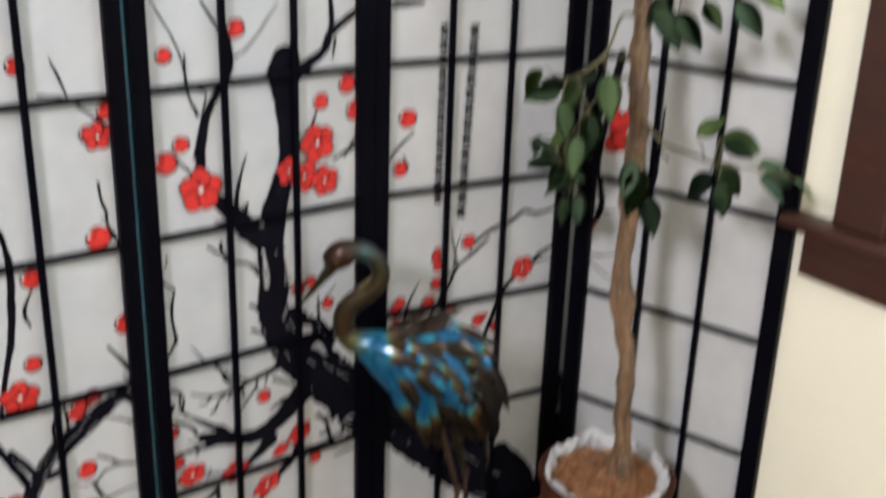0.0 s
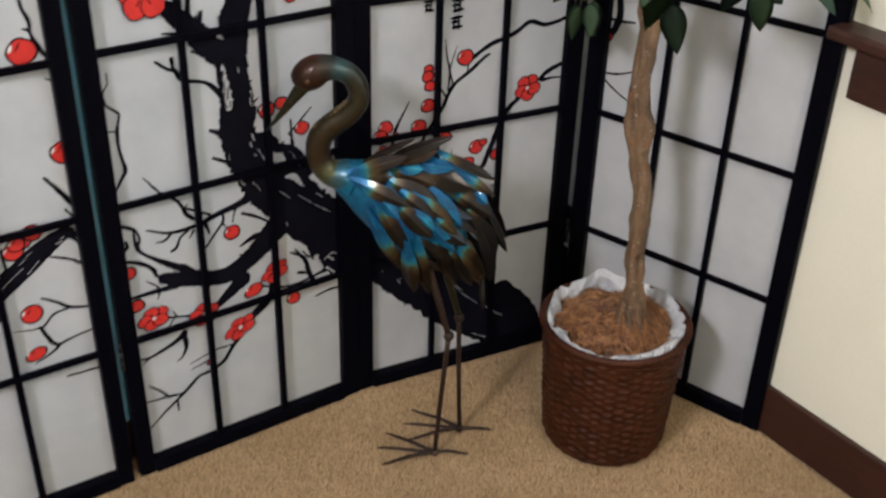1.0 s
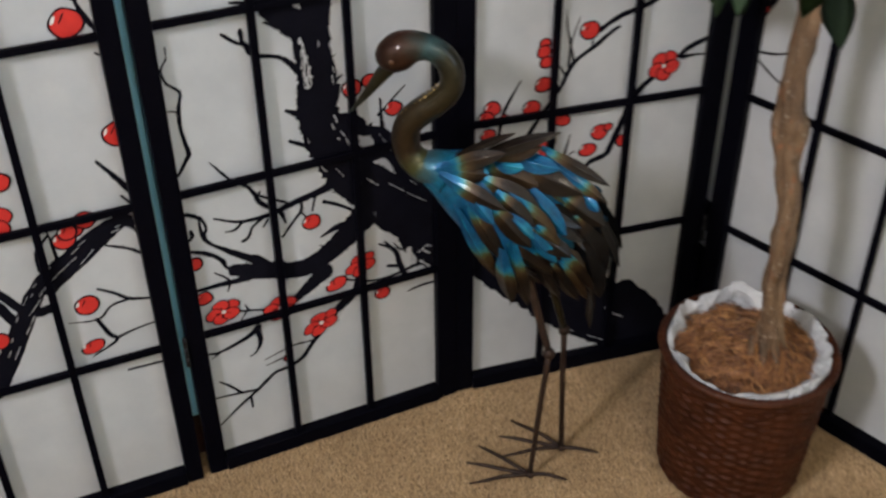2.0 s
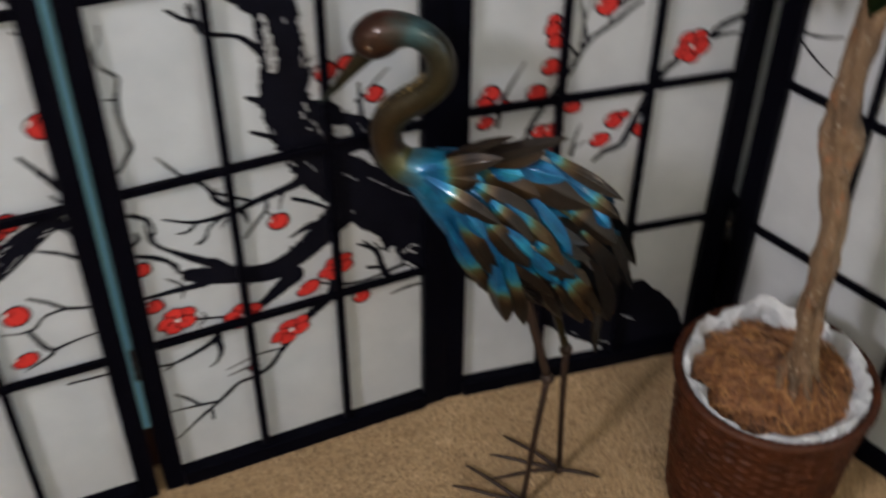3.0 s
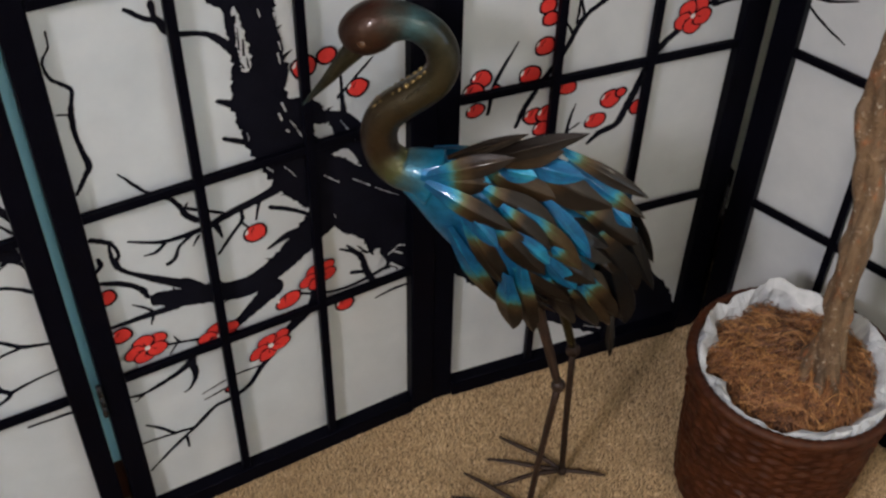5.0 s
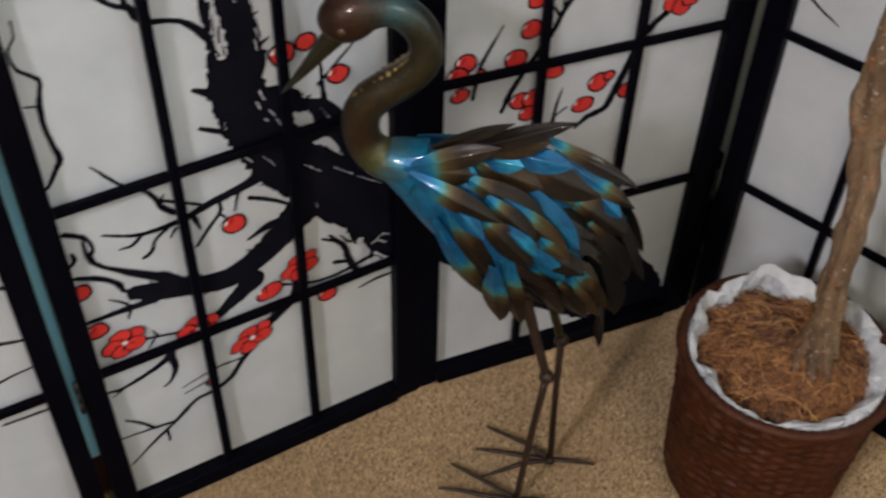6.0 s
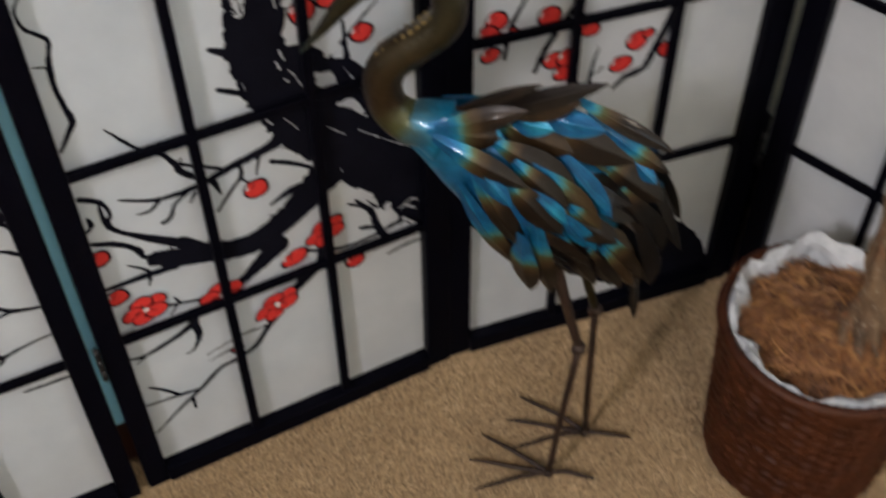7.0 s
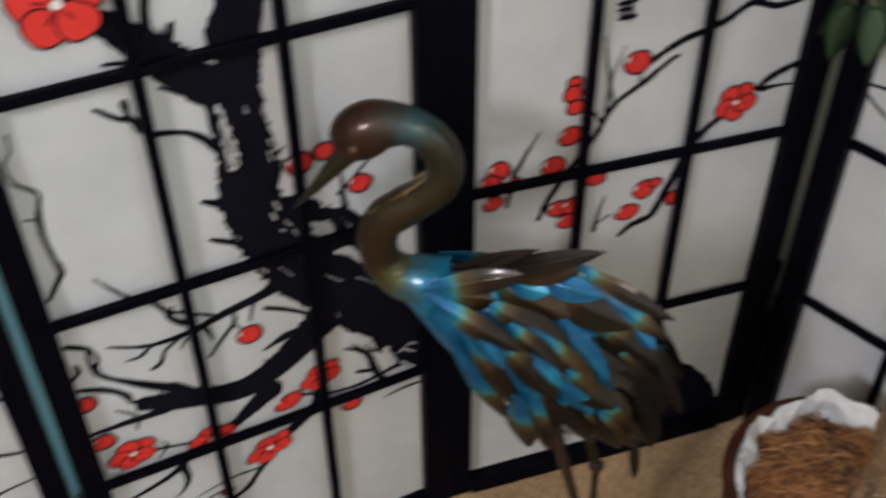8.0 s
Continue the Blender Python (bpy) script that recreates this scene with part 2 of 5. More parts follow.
def tube(points, radii, sides=10, wobble=0.0, squash=1.0):
    """Verts and faces of a closed tube along points."""
    pts, n = np.array(points, float), len(points)
    verts, faces = [], []
    tang = np.gradient(pts, axis=0)
    tang /= np.linalg.norm(tang, axis=1)[:, None] + 1e-12
    ref = np.array((0.31, 0.87, 0.11)) if abs(tang[0] @ (0.31, 0.87, 0.11)) < 0.8 else np.array((0.9, 0.1, 0.2))
    u = np.cross(tang[0], ref)
    for i in range(n):
        u = u - tang[i] * (u @ tang[i])
        u /= np.linalg.norm(u)
        v = np.cross(tang[i], u)
        for k in range(sides):
            a = 2 * math.pi * k / sides
            r = radii[i] * (1 + wobble * noise.noise((pts[i] * 18 + u * math.cos(a) * 1.3 + v * math.sin(a) * 1.3).tolist()))
            verts.append(pts[i] + r * (u * math.cos(a) + v * squash * math.sin(a)))
    for i in range(n - 1):
        for k in range(sides):
            a, b = i * sides + k, i * sides + (k + 1) % sides
            faces.append((a, b, b + sides, a + sides))
    faces.append(tuple(range(sides))[::-1])
    faces.append(tuple(range((n - 1) * sides, n * sides)))
    return verts, faces


def tube_part(name, points, radii, material, parent, sides=10, wobble=0.0, label=""):
    me = bpy.data.meshes.new(name)
    v, f = tube(points, radii, sides, wobble)
    me.from_pydata([tuple(x) for x in v], [], f)
    me.materials.append(material)
    for p in me.polygons:
        p.use_smooth = True
    return hang(name, me, parent, None, label)


def structure(name, bm, material, label, category):
    return tagged(part(name, bm, material, None), label, category, kind="structure")


# ---- room ----
WX, WY, LX, FY, TOP = 0.588, 0.062, -3.2, -3.4, 2.44
structure("floor", block(LX - 0.12, WX + 0.12, FY - 0.12, WY + 0.12, -0.09, -0.016), M_CARPET, "beige cut-pile carpet covering the floor", "carpet")
structure("wall_north", block(LX - 0.12, WX + 0.12, WY, WY + 0.12, -0.016, TOP), M_BACK, "grey-white painted wall close behind the screen", "wall")
structure("wall_west", block(LX - 0.12, LX, FY, WY, -0.016, TOP), M_WALL, "plain cream painted wall", "wall")
structure("wall_south", block(LX - 0.12, WX + 0.12, FY - 0.12, FY, -0.016, TOP), M_WALL, "plain cream painted wall", "wall")
structure("ceiling", block(LX - 0.12, WX + 0.12, FY - 0.12, WY + 0.12, TOP, TOP + 0.1), M_CEIL, "plain white painted ceiling", "ceiling")
# East wall with its window opening.
W0, W1, S0, S1 = -0.697, -1.56, 0.800, 2.05
bm = bmesh.new()
box(bm, WX, WX + 0.12, W0, WY, -0.016, TOP)
box(bm, WX, WX + 0.12, FY, W1, -0.016, TOP)
box(bm, WX, WX + 0.12, W1, W0, -0.016, S0 - 0.01)
box(bm, WX, WX + 0.12, W1, W0, S1, TOP)
structure("wall_east", bm, M_WALL, "cream painted wall with a dark-trimmed window", "wall")
skirting = structure("baseboard", block(WX - 0.013, WX, FY, WY - 0.001, -0.014, 0.092, bevel=0.004), M_TRIM, "dark brown stained wooden baseboard along the cream wall", "baseboard")

structure("baseboard_north", block(LX, WX - 0.014, WY - 0.013, WY, -0.014, 0.086, bevel=0.004), M_TRIM, "dark brown stained wooden baseboard behind the screen", "baseboard")
# Light blue panel added behind the open joint, so that the slot shows blue.
structure("trim", block(-0.80, -0.16, WY - 0.028, WY + 0.001, 0.0865, 1.98, bevel=0.003), M_STRIP, "light blue panel on the wall behind the screen, above the dark baseboard", "wall panel")

window = tagged(new("window_1"), "dark brown wooden window trim with sill on the cream wall", "window", kind="structure")
part("window_sill", block(WX - 0.055, WX + 0.10, W1 - 0.17, W0 + 0.190, S0 - 0.022, S0, bevel=0.006), M_TRIM, window, "dark wooden sill board")
part("apron", block(WX - 0.020, WX, W1 - 0.13, W0 + 0.155, S0 - 0.115, S0 - 0.022, bevel=0.004), M_TRIM, window)
for y0, y1 in ((W0, W0 + 0.10), (W1 - 0.10, W1)):
    part("window_frame", block(WX - 0.024, WX + 0.001, y0, y1, S0, S1 + 0.10, bevel=0.005), M_TRIM, window)
part("window_frame", block(WX - 0.022, WX + 0.001, W1, W0, S1, S1 + 0.10, bevel=0.005), M_TRIM, window)
for y0, y1 in ((W0 - 0.05, W0), (W1, W1 + 0.05)):
    part("sash", block(WX + 0.03, WX + 0.065, y0, y1, S0, S1, bevel=0.004), M_TRIM, window)
for z0, z1 in ((S0, S0 + 0.05), (S1 - 0.05, S1), ((S0 + S1) / 2 - 0.02, (S0 + S1) / 2 + 0.02)):
    part("sash", block(WX + 0.031, WX + 0.064, W1 + 0.05, W0 - 0.05, z0, z1, bevel=0.004), M_TRIM, window)
part("pane", block(WX + 0.045, WX + 0.049, W1 + 0.04, W0 - 0.04, S0 + 0.04, S1 - 0.04), M_GLASS, window).visible_shadow = False

# ---- folding screen ----
PW, PH, STILE, FOOT, ROW0, ROW = 0.4577, 1.79, 0.0352, 0.0160, 0.0217, 0.2507
UPRIGHT = (0.1624, 0.2942)  # centres of the two upright bars
BAR = 0.0055  # half the width of a lattice bar
PAPER = 0.010
bm = block(0, STILE, -0.006, 0.016, -0.014, PH, bevel=0.0025)
ME_STILE = mesh_of(bm, "stile", M_LACQUER)
ME_NARROW = mesh_of(block(0.0068, STILE, -0.006, 0.016, -0.014, PH, bevel=0.0025), "stile", M_LACQUER)
ME_SLIM = mesh_of(block(0, STILE - 0.0080, -0.006, 0.016, -0.014, PH, bevel=0.0025), "stile", M_LACQUER)
ME_FOOT = mesh_of(block(STILE, PW - STILE, -0.010, 0.015, -0.013, FOOT, bevel=0.002), "bottom_rail", M_LACQUER)
ME_HEAD = mesh_of(block(STILE, PW - STILE, -0.004, 0.015, PH - 0.035, PH - 0.002, bevel=0.002), "top_rail", M_LACQUER)
ME_UP = mesh_of(block(-BAR, BAR, -0.0055, 0.0035, FOOT, PH - 0.035, bevel=0.001), "upright_bar", M_LACQUER)
ME_CROSS = mesh_of(block(STILE, PW - STILE, -0.0048, 0.0028, -BAR, BAR, bevel=0.001), "cross_bar", M_LACQUER)

folding_screen = tagged(new("folding_screen"), "black lattice folding screen, white paper printed with red blossom branches", "folding screen")


def on_panel(x, y, degrees, at_right=False):
    m = pose(x, y, 0, 0, 0, degrees)
    return m @ pose(-PW, 0, 0) if at_right else m


PANELS = {
    "A": on_panel(-0.4602, -0.0029, -0.97, at_right=True),
    "B": on_panel(-0.4630, 0.0, 0.0),
    "C": on_panel(-0.0086, 0.0035, -8.48),
    "D": on_panel(0.4485, -0.0780, -74.14),
}
PAPERS = {}
for key, m in PANELS.items():
    panel = hang("screen_panel", mesh_of(block(STILE - 0.004, PW - STILE + 0.004, PAPER, PAPER + 0.0005, FOOT - 0.004, PH - 0.03), "screen_panel", M_PAPER), folding_screen, m, "white paper panel in a black lattice frame")
    PAPERS[key] = panel
    hang("stile", ME_NARROW if key == "B" else ME_STILE, panel)
    hang("stile", ME_SLIM if key == "A" else ME_STILE, panel, pose(PW - STILE, 0, 0))
    hang("bottom_rail", ME_FOOT, panel)
    hang("top_rail", ME_HEAD, panel)
    for s in UPRIGHT:
        hang("upright_bar", ME_UP, panel, pose(s, 0, 0))
    for k in range(1, 7):
        hang("cross_bar", ME_CROSS, panel, pose(0, 0, ROW0 + ROW * k))


def hinge(panel, s, z):
    bm = bmesh.new()
    for k in range(3):
        h = bmesh.ops.create_cone(bm, cap_ends=True, segments=12, radius1=0.0032, radius2=0.0032, depth=0.017)["verts"]
        bmesh.ops.translate(bm, vec=(s, -0.0075, z + (k - 1) * 0.0185), verts=h)
    return part("hinge", bm, M_HINGE, panel, "dark metal barrel hinge", smooth=True)


for key, s in (("B", 0.0030), ("D", -0.004)):
    for z in (0.255, 1.50):
        hinge(PAPERS[key], s, z)


# The corner joint stands open, and is closed near the floor by short laps.
part("edge_lap", block(PW, PW + 0.011, -0.003, 0.013, -0.012, 0.205, bevel=0.001), M_LACQUER, PAPERS["C"])
part("edge_lap", block(PW, PW + 0.011, -0.003, 0.013, 0.240, 0.300, bevel=0.001), M_LACQUER, PAPERS["C"])
# A thin pale line of light-coloured tape shows in the joint of the middle panels.
part("joint_tape", block(PW + 0.0012, PW + 0.0030, 0.004, 0.005, 0.30, PH - 0.01), M_BACK, PAPERS["B"], "thin pale tape in the joint")

# ---- potted artificial tree ----
PX, PY, RIM, BASE, PZ = 0.3172, -0.3572, 0.1286, 0.1110, 0.260
potted_tree = tagged(new("potted_tree"), "artificial ficus tree in a brown wicker basket standing on the carpet", "potted plant")
potted_tree.location = (PX, PY, -0.010)


def basket_radius(z):
    t = min(max(z / PZ, 0), 1)
    r = BASE + (RIM - BASE) * t**0.9
    return r - 0.012 * max(0.0, 1 - z / 0.02) ** 2


def wicker():
    """Woven wall: strands pass in front of and behind the stakes by turns."""
    stakes, rows, per = 38, 31, 6
    cols, lines = stakes * per, rows * 4 + 1
    verts, faces = [], []
    for j in range(lines):
        z = 0.002 + (PZ - 0.012) * j / (lines - 1)
        row, inside = j // 4, (j % 4) / 4
        round_ = math.sin(math.pi * inside) ** 0.7
        for i in range(cols):
            a = 2 * math.pi * i / cols
            over = math.cos(math.pi * i / per + math.pi * row)
            r = basket_radius(z) + 0.0018 * round_ * over + 0.0011 * round_ - 0.001 + 0.0022 * noise.noise((i * 0.21, row * 1.1, 0.0))
            zz = z + 0.0012 * noise.noise((i * 0.07, row * 2.3, 5.0))
            verts.append((r * math.cos(a), r * math.sin(a), zz))
    for j in range(lines - 1):
        for i in range(cols):
            a, b = j * cols + i, j * cols + (i + 1) % cols
            faces.append((a, b, b + cols, a + cols))
    faces.append(tuple(range(cols))[::-1])
    me = bpy.data.meshes.new("basket")
    me.from_pydata(verts, [], faces)
    me.materials.append(M_BASKET)
    for p in me.polygons:
        p.use_smooth = True
    return me


basket = hang("basket", wicker(), potted_tree, None, "woven dark brown wicker basket")
# Rim: a thick rounded band, lightly wrapped, and the plain inner wall below it.
ring = []
for i in range(241):
    a = 2 * math.pi * i / 240
    ring.append(((RIM + 0.0005) * math.cos(a), (RIM + 0.0005) * math.sin(a), PZ - 0.004))
tube_part("rim_band", ring, [0.0070 + 0.0005 * math.sin(i * 1.7) for i in range(241)], M_BASKET, basket, 10, 0.06)
bm = bmesh.new()
rows = [[bm.verts.new(((RIM - 0.008) * math.cos(k * math.pi / 24), (RIM - 0.008) * math.sin(k * math.pi / 24), z)) for k in range(48)] for z in (PZ - 0.04, PZ - 0.004)]
for k in range(48):
    bm.faces.new((rows[0][k], rows[1][k], rows[1][(k + 1) % 48], rows[0][(k + 1) % 48]))
bmesh.ops.solidify(bm, geom=bm.faces[:], thickness=0.002)
part("inner_wall", bm, M_BASKET, basket, smooth=True)

# White liner: a crumpled collar between the wicker and the fibre.


def liner():
    cols, verts, faces = 120, [], []
    prof = [(0.004, -0.030), (0.003, -0.004), (0.005, 0.005), (0.010, 0.008), (0.017, 0.005), (0.023, -0.002), (0.027, -0.012), (0.028, -0.032)]
    for i in range(cols):
        a = 2 * math.pi * i / cols
        ca, sa = math.cos(a), math.sin(a)
        wide = 0.80 + 1.9 * noise.noise((ca * 2.3, sa * 2.3, 1.0)) + 0.7 * max(0.0, 0.8 * ca - 0.5 * sa)
        high = 0.35 + 1.2 * max(0.0, 0.55 * sa + 0.45 * ca) + 2.2 * max(0.0, noise.noise((ca * 2.6, sa * 2.6, 7.0)) + 0.12)
        gap = 1 - 0.85 * math.exp(-(((a - 3.80) / 0.15) ** 2)) - 0.5 * math.exp(-(((a - 2.75) / 0.12) ** 2))  # torn low there
        for k, (dr, dz) in enumerate(prof):
            j = noise.noise((ca * 6, sa * 6, k * 0.8)) * 0.0085 + noise.noise((ca * 17, sa * 17, k * 1.7)) * 0.0050
            r = RIM - 0.004 - dr * (0.24 + 0.46 * wide) * gap + j
            r = min(r, RIM - 0.0065)
            z = PZ + dz * (high if dz > 0 else 1.0) + (j * 0.9 if k > 1 else 0) - 0.010 * (1 - gap)
            verts.append((r * ca, r * sa, z))
    n = len(prof)
    for i in range(cols):
        for k in range(n - 1):
            a, b = i * n + k, ((i + 1) % cols) * n + k
            faces.append((a, b, b + 1, a + 1))
    me = bpy.data.meshes.new("liner")
    me.from_pydata(verts, [], faces)
    me.materials.append(M_LINER)
    return me


ob = hang("liner", liner(), potted_tree, None, "crumpled white plastic liner collar")
solid = ob.modifiers.new("thick", "SOLIDIFY")
solid.thickness = 0.0012


def mound(x, y):
    r = math.hypot(x, y) / 0.105
    return PZ - 0.016 + 0.026 * (1 - r * r) + 0.009 * noise.noise((x * 22, y * 22, 3.0)) + 0.034 * math.exp(-((x + 0.006) ** 2 + (y + 0.044) ** 2) / 0.0010)


bm = bmesh.new()
grid = {}
for i in range(13):
    for k in range(40):
        r, a = 0.108 * i / 12, 2 * math.pi * k / 40
        x, y = r * math.cos(a), r * math.sin(a)
        grid[i, k] = bm.verts.new((x, y, mound(x, y) - 0.004))
for i in range(12):
    for k in range(40):
        q = [grid[i, k], grid[i + 1, k], grid[i + 1, (k + 1) % 40], grid[i, (k + 1) % 40]]
        bm.faces.new(q)
bmesh.ops.remove_doubles(bm, verts=bm.verts[:], dist=0.0001)
part("fibre_base", bm, M_SOIL, potted_tree, "brown coir fibre filling", smooth=True)


def fibres(count):
    rng = np.random.default_rng(4)
    verts, faces = [], []
    for _ in range(count):
        r, a = 0.100 * math.sqrt(rng.random()), 2 * math.pi * rng.random()
        x, y, h = r * math.cos(a), r * math.sin(a), rng.normal(0, 1)
        ln, th, turn = rng.uniform(0.015, 0.065), rng.uniform(0.00025, 0.00062), 2 * math.pi * rng.random()
        curl, lift, arch = rng.normal(0, 14), rng.uniform(-0.002, 0.006), rng.uniform(-0.002, 0.010)
        pts = []
        for k in range(6):
            if math.hypot(x, y) > 0.112:
                s = 0.112 / math.hypot(x, y)
                x, y = x * s, y * s
            pts.append((x, y, mound(x, y) + lift + arch * math.sin(math.pi * k / 5)))
            x, y = x + math.cos(turn) * ln / 5, y + math.sin(turn) * ln / 5
            turn += curl * ln / 5
        n0 = len(verts)
        for k, p in enumerate(pts):
            q = pts[min(k + 1, 5)]
            o = pts[max(k - 1, 0)]
            dx, dy = q[0] - o[0], q[1] - o[1]
            d = math.hypot(dx, dy) + 1e-9
            nx, ny = -dy / d * th, dx / d * th
            verts += [(p[0] + nx, p[1] + ny, p[2]), (p[0] - nx, p[1] - ny, p[2]), (p[0], p[1], p[2] + th * 1.6)]
        for k in range(5):
            a0 = n0 + 3 * k
            for u, v in ((0, 1), (1, 2), (2, 0)):
                faces.append((a0 + u, a0 + v, a0 + 3 + v, a0 + 3 + u))
    me = bpy.data.meshes.new("coir_fibres")
    me.from_pydata(verts, [], faces)
    me.materials.append(M_COIR)
    return me


tagged(hang("coir_fibres", fibres(3400), potted_tree, None, "loose tangled golden brown coir fibres"), kind="stuff")

# Trunk: two stems grown together, with knots.
TRUNK = [(0.310, -0.408, 0.215), (0.313, -0.395, 0.320), (0.315, -0.384, 0.420), (0.320, -0.376, 0.520), (0.313, -0.358, 0.620), (0.312, -0.350, 0.720), (0.318, -0.349, 0.860), (0.318, -0.343, 1.000), (0.318, -0.335, 1.200), (0.323, -0.326, 1.360), (0.325, -0.326, 1.520)]
centre = glide([(x - PX, y - PY, z) for x, y, z in TRUNK], 22)
rad = [0.0157 + 0.008 * math.exp(-((p[2] - 0.235) / 0.045) ** 2) + 0.0035 * math.exp(-((p[2] - 0.64) / 0.05) ** 2) + 0.0055 * noise.noise((0, 0, p[2] * 15)) + 0.0028 * noise.noise((3, 0, p[2] * 46)) - 0.003 * max(0, p[2] - 0.9) for p in centre]
trunk = tube_part("trunk", centre, rad, M_BARK, potted_tree, 36, 0.5, "pale brown knotted real-wood trunk")
side = [(p[0] + 0.0108 * math.cos(3.0 * p[2] + 2.4), p[1] + 0.0108 * math.sin(3.0 * p[2] + 2.4), p[2]) for p in centre[: int(len(centre) * 0.72)]]
tube_part("second_stem", side, [0.0088 + 0.003 * noise.noise((9, 0, p[2] * 17)) for p in side], M_BARK, trunk, 16, 0.2)
for k, a in enumerate((0.4, 1.5, 2.6, 3.5, 4.3, 5.3)):  # gnarled foot: ridges that run out into the fibre
    low, foot_r = centre[0], 0.030 + 0.006 * math.sin(3.1 * k)
    mid = min(centre, key=lambda p: abs(p[2] - 0.315))
    top = min(centre, key=lambda p: abs(p[2] - 0.365 - 0.02 * math.cos(2.3 * k)))
    pts = [(top[0] + 0.008 * math.cos(a), top[1] + 0.008 * math.sin(a), top[2]), (mid[0] + 0.015 * math.cos(a + 0.2), mid[1] + 0.015 * math.sin(a + 0.2), mid[2]),
           (mid[0] + 0.022 * math.cos(a + 0.3), mid[1] + 0.022 * math.sin(a + 0.3), 0.292), (low[0] + foot_r * math.cos(a + 0.4), low[1] + foot_r * math.sin(a + 0.4), 0.258)]
    pts = glide(pts, 5)
    tube_part("root", pts, [0.0050 + 0.0028 * math.sin(math.pi * i / (len(pts) - 1)) for i in range(len(pts))], M_BARK, trunk, 9, 0.35)
for a, z, r in ((3.6, 0.505, 0.006), (4.4, 0.60, 0.007), (3.2, 0.70, 0.0055), (4.0, 0.42, 0.006), (5.0, 0.80, 0.006)):
    c = min(centre, key=lambda p: abs(p[2] - z))
    base = Vector((c[0] + 0.015 * math.cos(a), c[1] + 0.015 * math.sin(a), z))
    tip = base + Vector((math.cos(a) * 0.007, math.sin(a) * 0.007, 0.005))
    tube_part("knot", [base - Vector((0, 0, 0.014)), base, tip], [r * 0.6, r, r * 0.5], M_BARK, trunk, 10, 0.2)


def leaf_mesh(bend):
    """A pointed ficus leaf along +x, folded a little along its midrib, with a drooping tip and a wavy edge."""
    bm = bmesh.new()
    rows = []
    for i in range(11):
        t = i / 10
        w = 0.29 * math.sin(math.pi * t**0.8) ** 0.85 * (1 - 0.25 * t) + 0.004
        droop = -bend * t * t
        rows.append([bm.verts.new((t, s * w, droop + 0.30 * abs(s) * w + 0.015 * math.sin(9 * t + s * 2) * abs(s))) for s in (-1, -0.5, 0, 0.5, 1)])
    for a, b in zip(rows, rows[1:]):
        for k in range(4):
            bm.faces.new((a[k], b[k], b[k + 1], a[k + 1]))
    bmesh.ops.solidify(bm, geom=bm.faces[:], thickness=0.006)
    return mesh_of(bm, "leaf", M_LEAF, True)


LEAVES = [leaf_mesh(b) for b in (0.10, 0.22, 0.34)]


def leaf(branch, base, tip, turn):
    base, tip = Vector(base) - Vector((PX, PY, 0)), Vector(tip) - Vector((PX, PY, 0))
    way = tip - base
    # The blade turns its face up and to the open room.
    ahead = way.normalized()
    across = Vector((-0.50 + random.uniform(-0.3, 0.3), -0.70, 0.70 + random.uniform(-0.3, 0.3))).cross(ahead).normalized()
    q = Matrix((ahead, across, ahead.cross(across))).transposed().to_4x4()
    size = way.length
    return hang("leaf", random.choice(LEAVES), branch, Matrix.Translation(base) @ q @ pose(0, 0, 0, turn, 0, 0) @ Matrix.Diagonal((size, size, size, 1)))


def bough(points, leaves, thick=0.0035):
    root = min(centre, key=lambda p: abs(p[2] - points[0][2]))
    pts = glide([tuple(root)] + [(x - PX, y - PY, z) for x, y, z in points[1:]], 6)
    n = len(pts)
    twig = tube_part("bough", pts, [thick * (1 - 0.7 * i / n) for i in range(n)], M_TWIG, potted_tree, 7, 0.1, "thin leafy bough")
    for base, tip in leaves:
        near = min(pts, key=lambda p: (Vector(p) - (Vector(base) - Vector((PX, PY, 0)))).length)
        end = Vector(base) - Vector((PX, PY, 0))
        if (Vector(near) - end).length > 0.006:
            mid = (Vector(near) + end) / 2 + Vector((0, 0, 0.006))
            tube_part("stalk", [near, mid, end], [0.0016, 0.0013, 0.001], M_TWIG, twig, 5)
        leaf(twig, base, tip, random.uniform(-30, 30))
    return twig


bough([(0.318, -0.342, 0.985), (0.319, -0.410, 0.947), (0.323, -0.473, 0.942), (0.323, -0.528, 0.938), (0.362, -0.556, 0.935), (0.394, -0.579, 0.927), (0.427, -0.602, 0.919)], [
    ((0.293, -0.501, 0.987), (0.336, -0.526, 1.014)), ((0.329, -0.521, 0.981), (0.403, -0.561, 0.958)), ((0.318, -0.537, 0.982), (0.354, -0.575, 0.956)),
    ((0.310, -0.526, 0.928), (0.278, -0.509, 0.876)), ((0.325, -0.518, 0.933), (0.390, -0.552, 0.881)), ((0.318, -0.537, 0.912), (0.328, -0.557, 0.848)),
    ((0.386, -0.561, 0.934), (0.445, -0.591, 0.931)), ((0.373, -0.576, 0.920), (0.407, -0.612, 0.880)), ((0.384, -0.572, 0.921), (0.432, -0.606, 0.905)),
    ((0.422, -0.605, 0.919), (0.455, -0.634, 0.884)),
])
bough([(0.339, -0.327, 0.927), (0.287, -0.397, 0.918), (0.267, -0.431, 0.889)], [
    ((0.264, -0.434, 0.869), (0.256, -0.467, 0.805)), ((0.271, -0.415, 0.908), (0.226, -0.427, 0.836)), ((0.260, -0.399, 0.922), (0.229, -0.415, 0.860)),
])
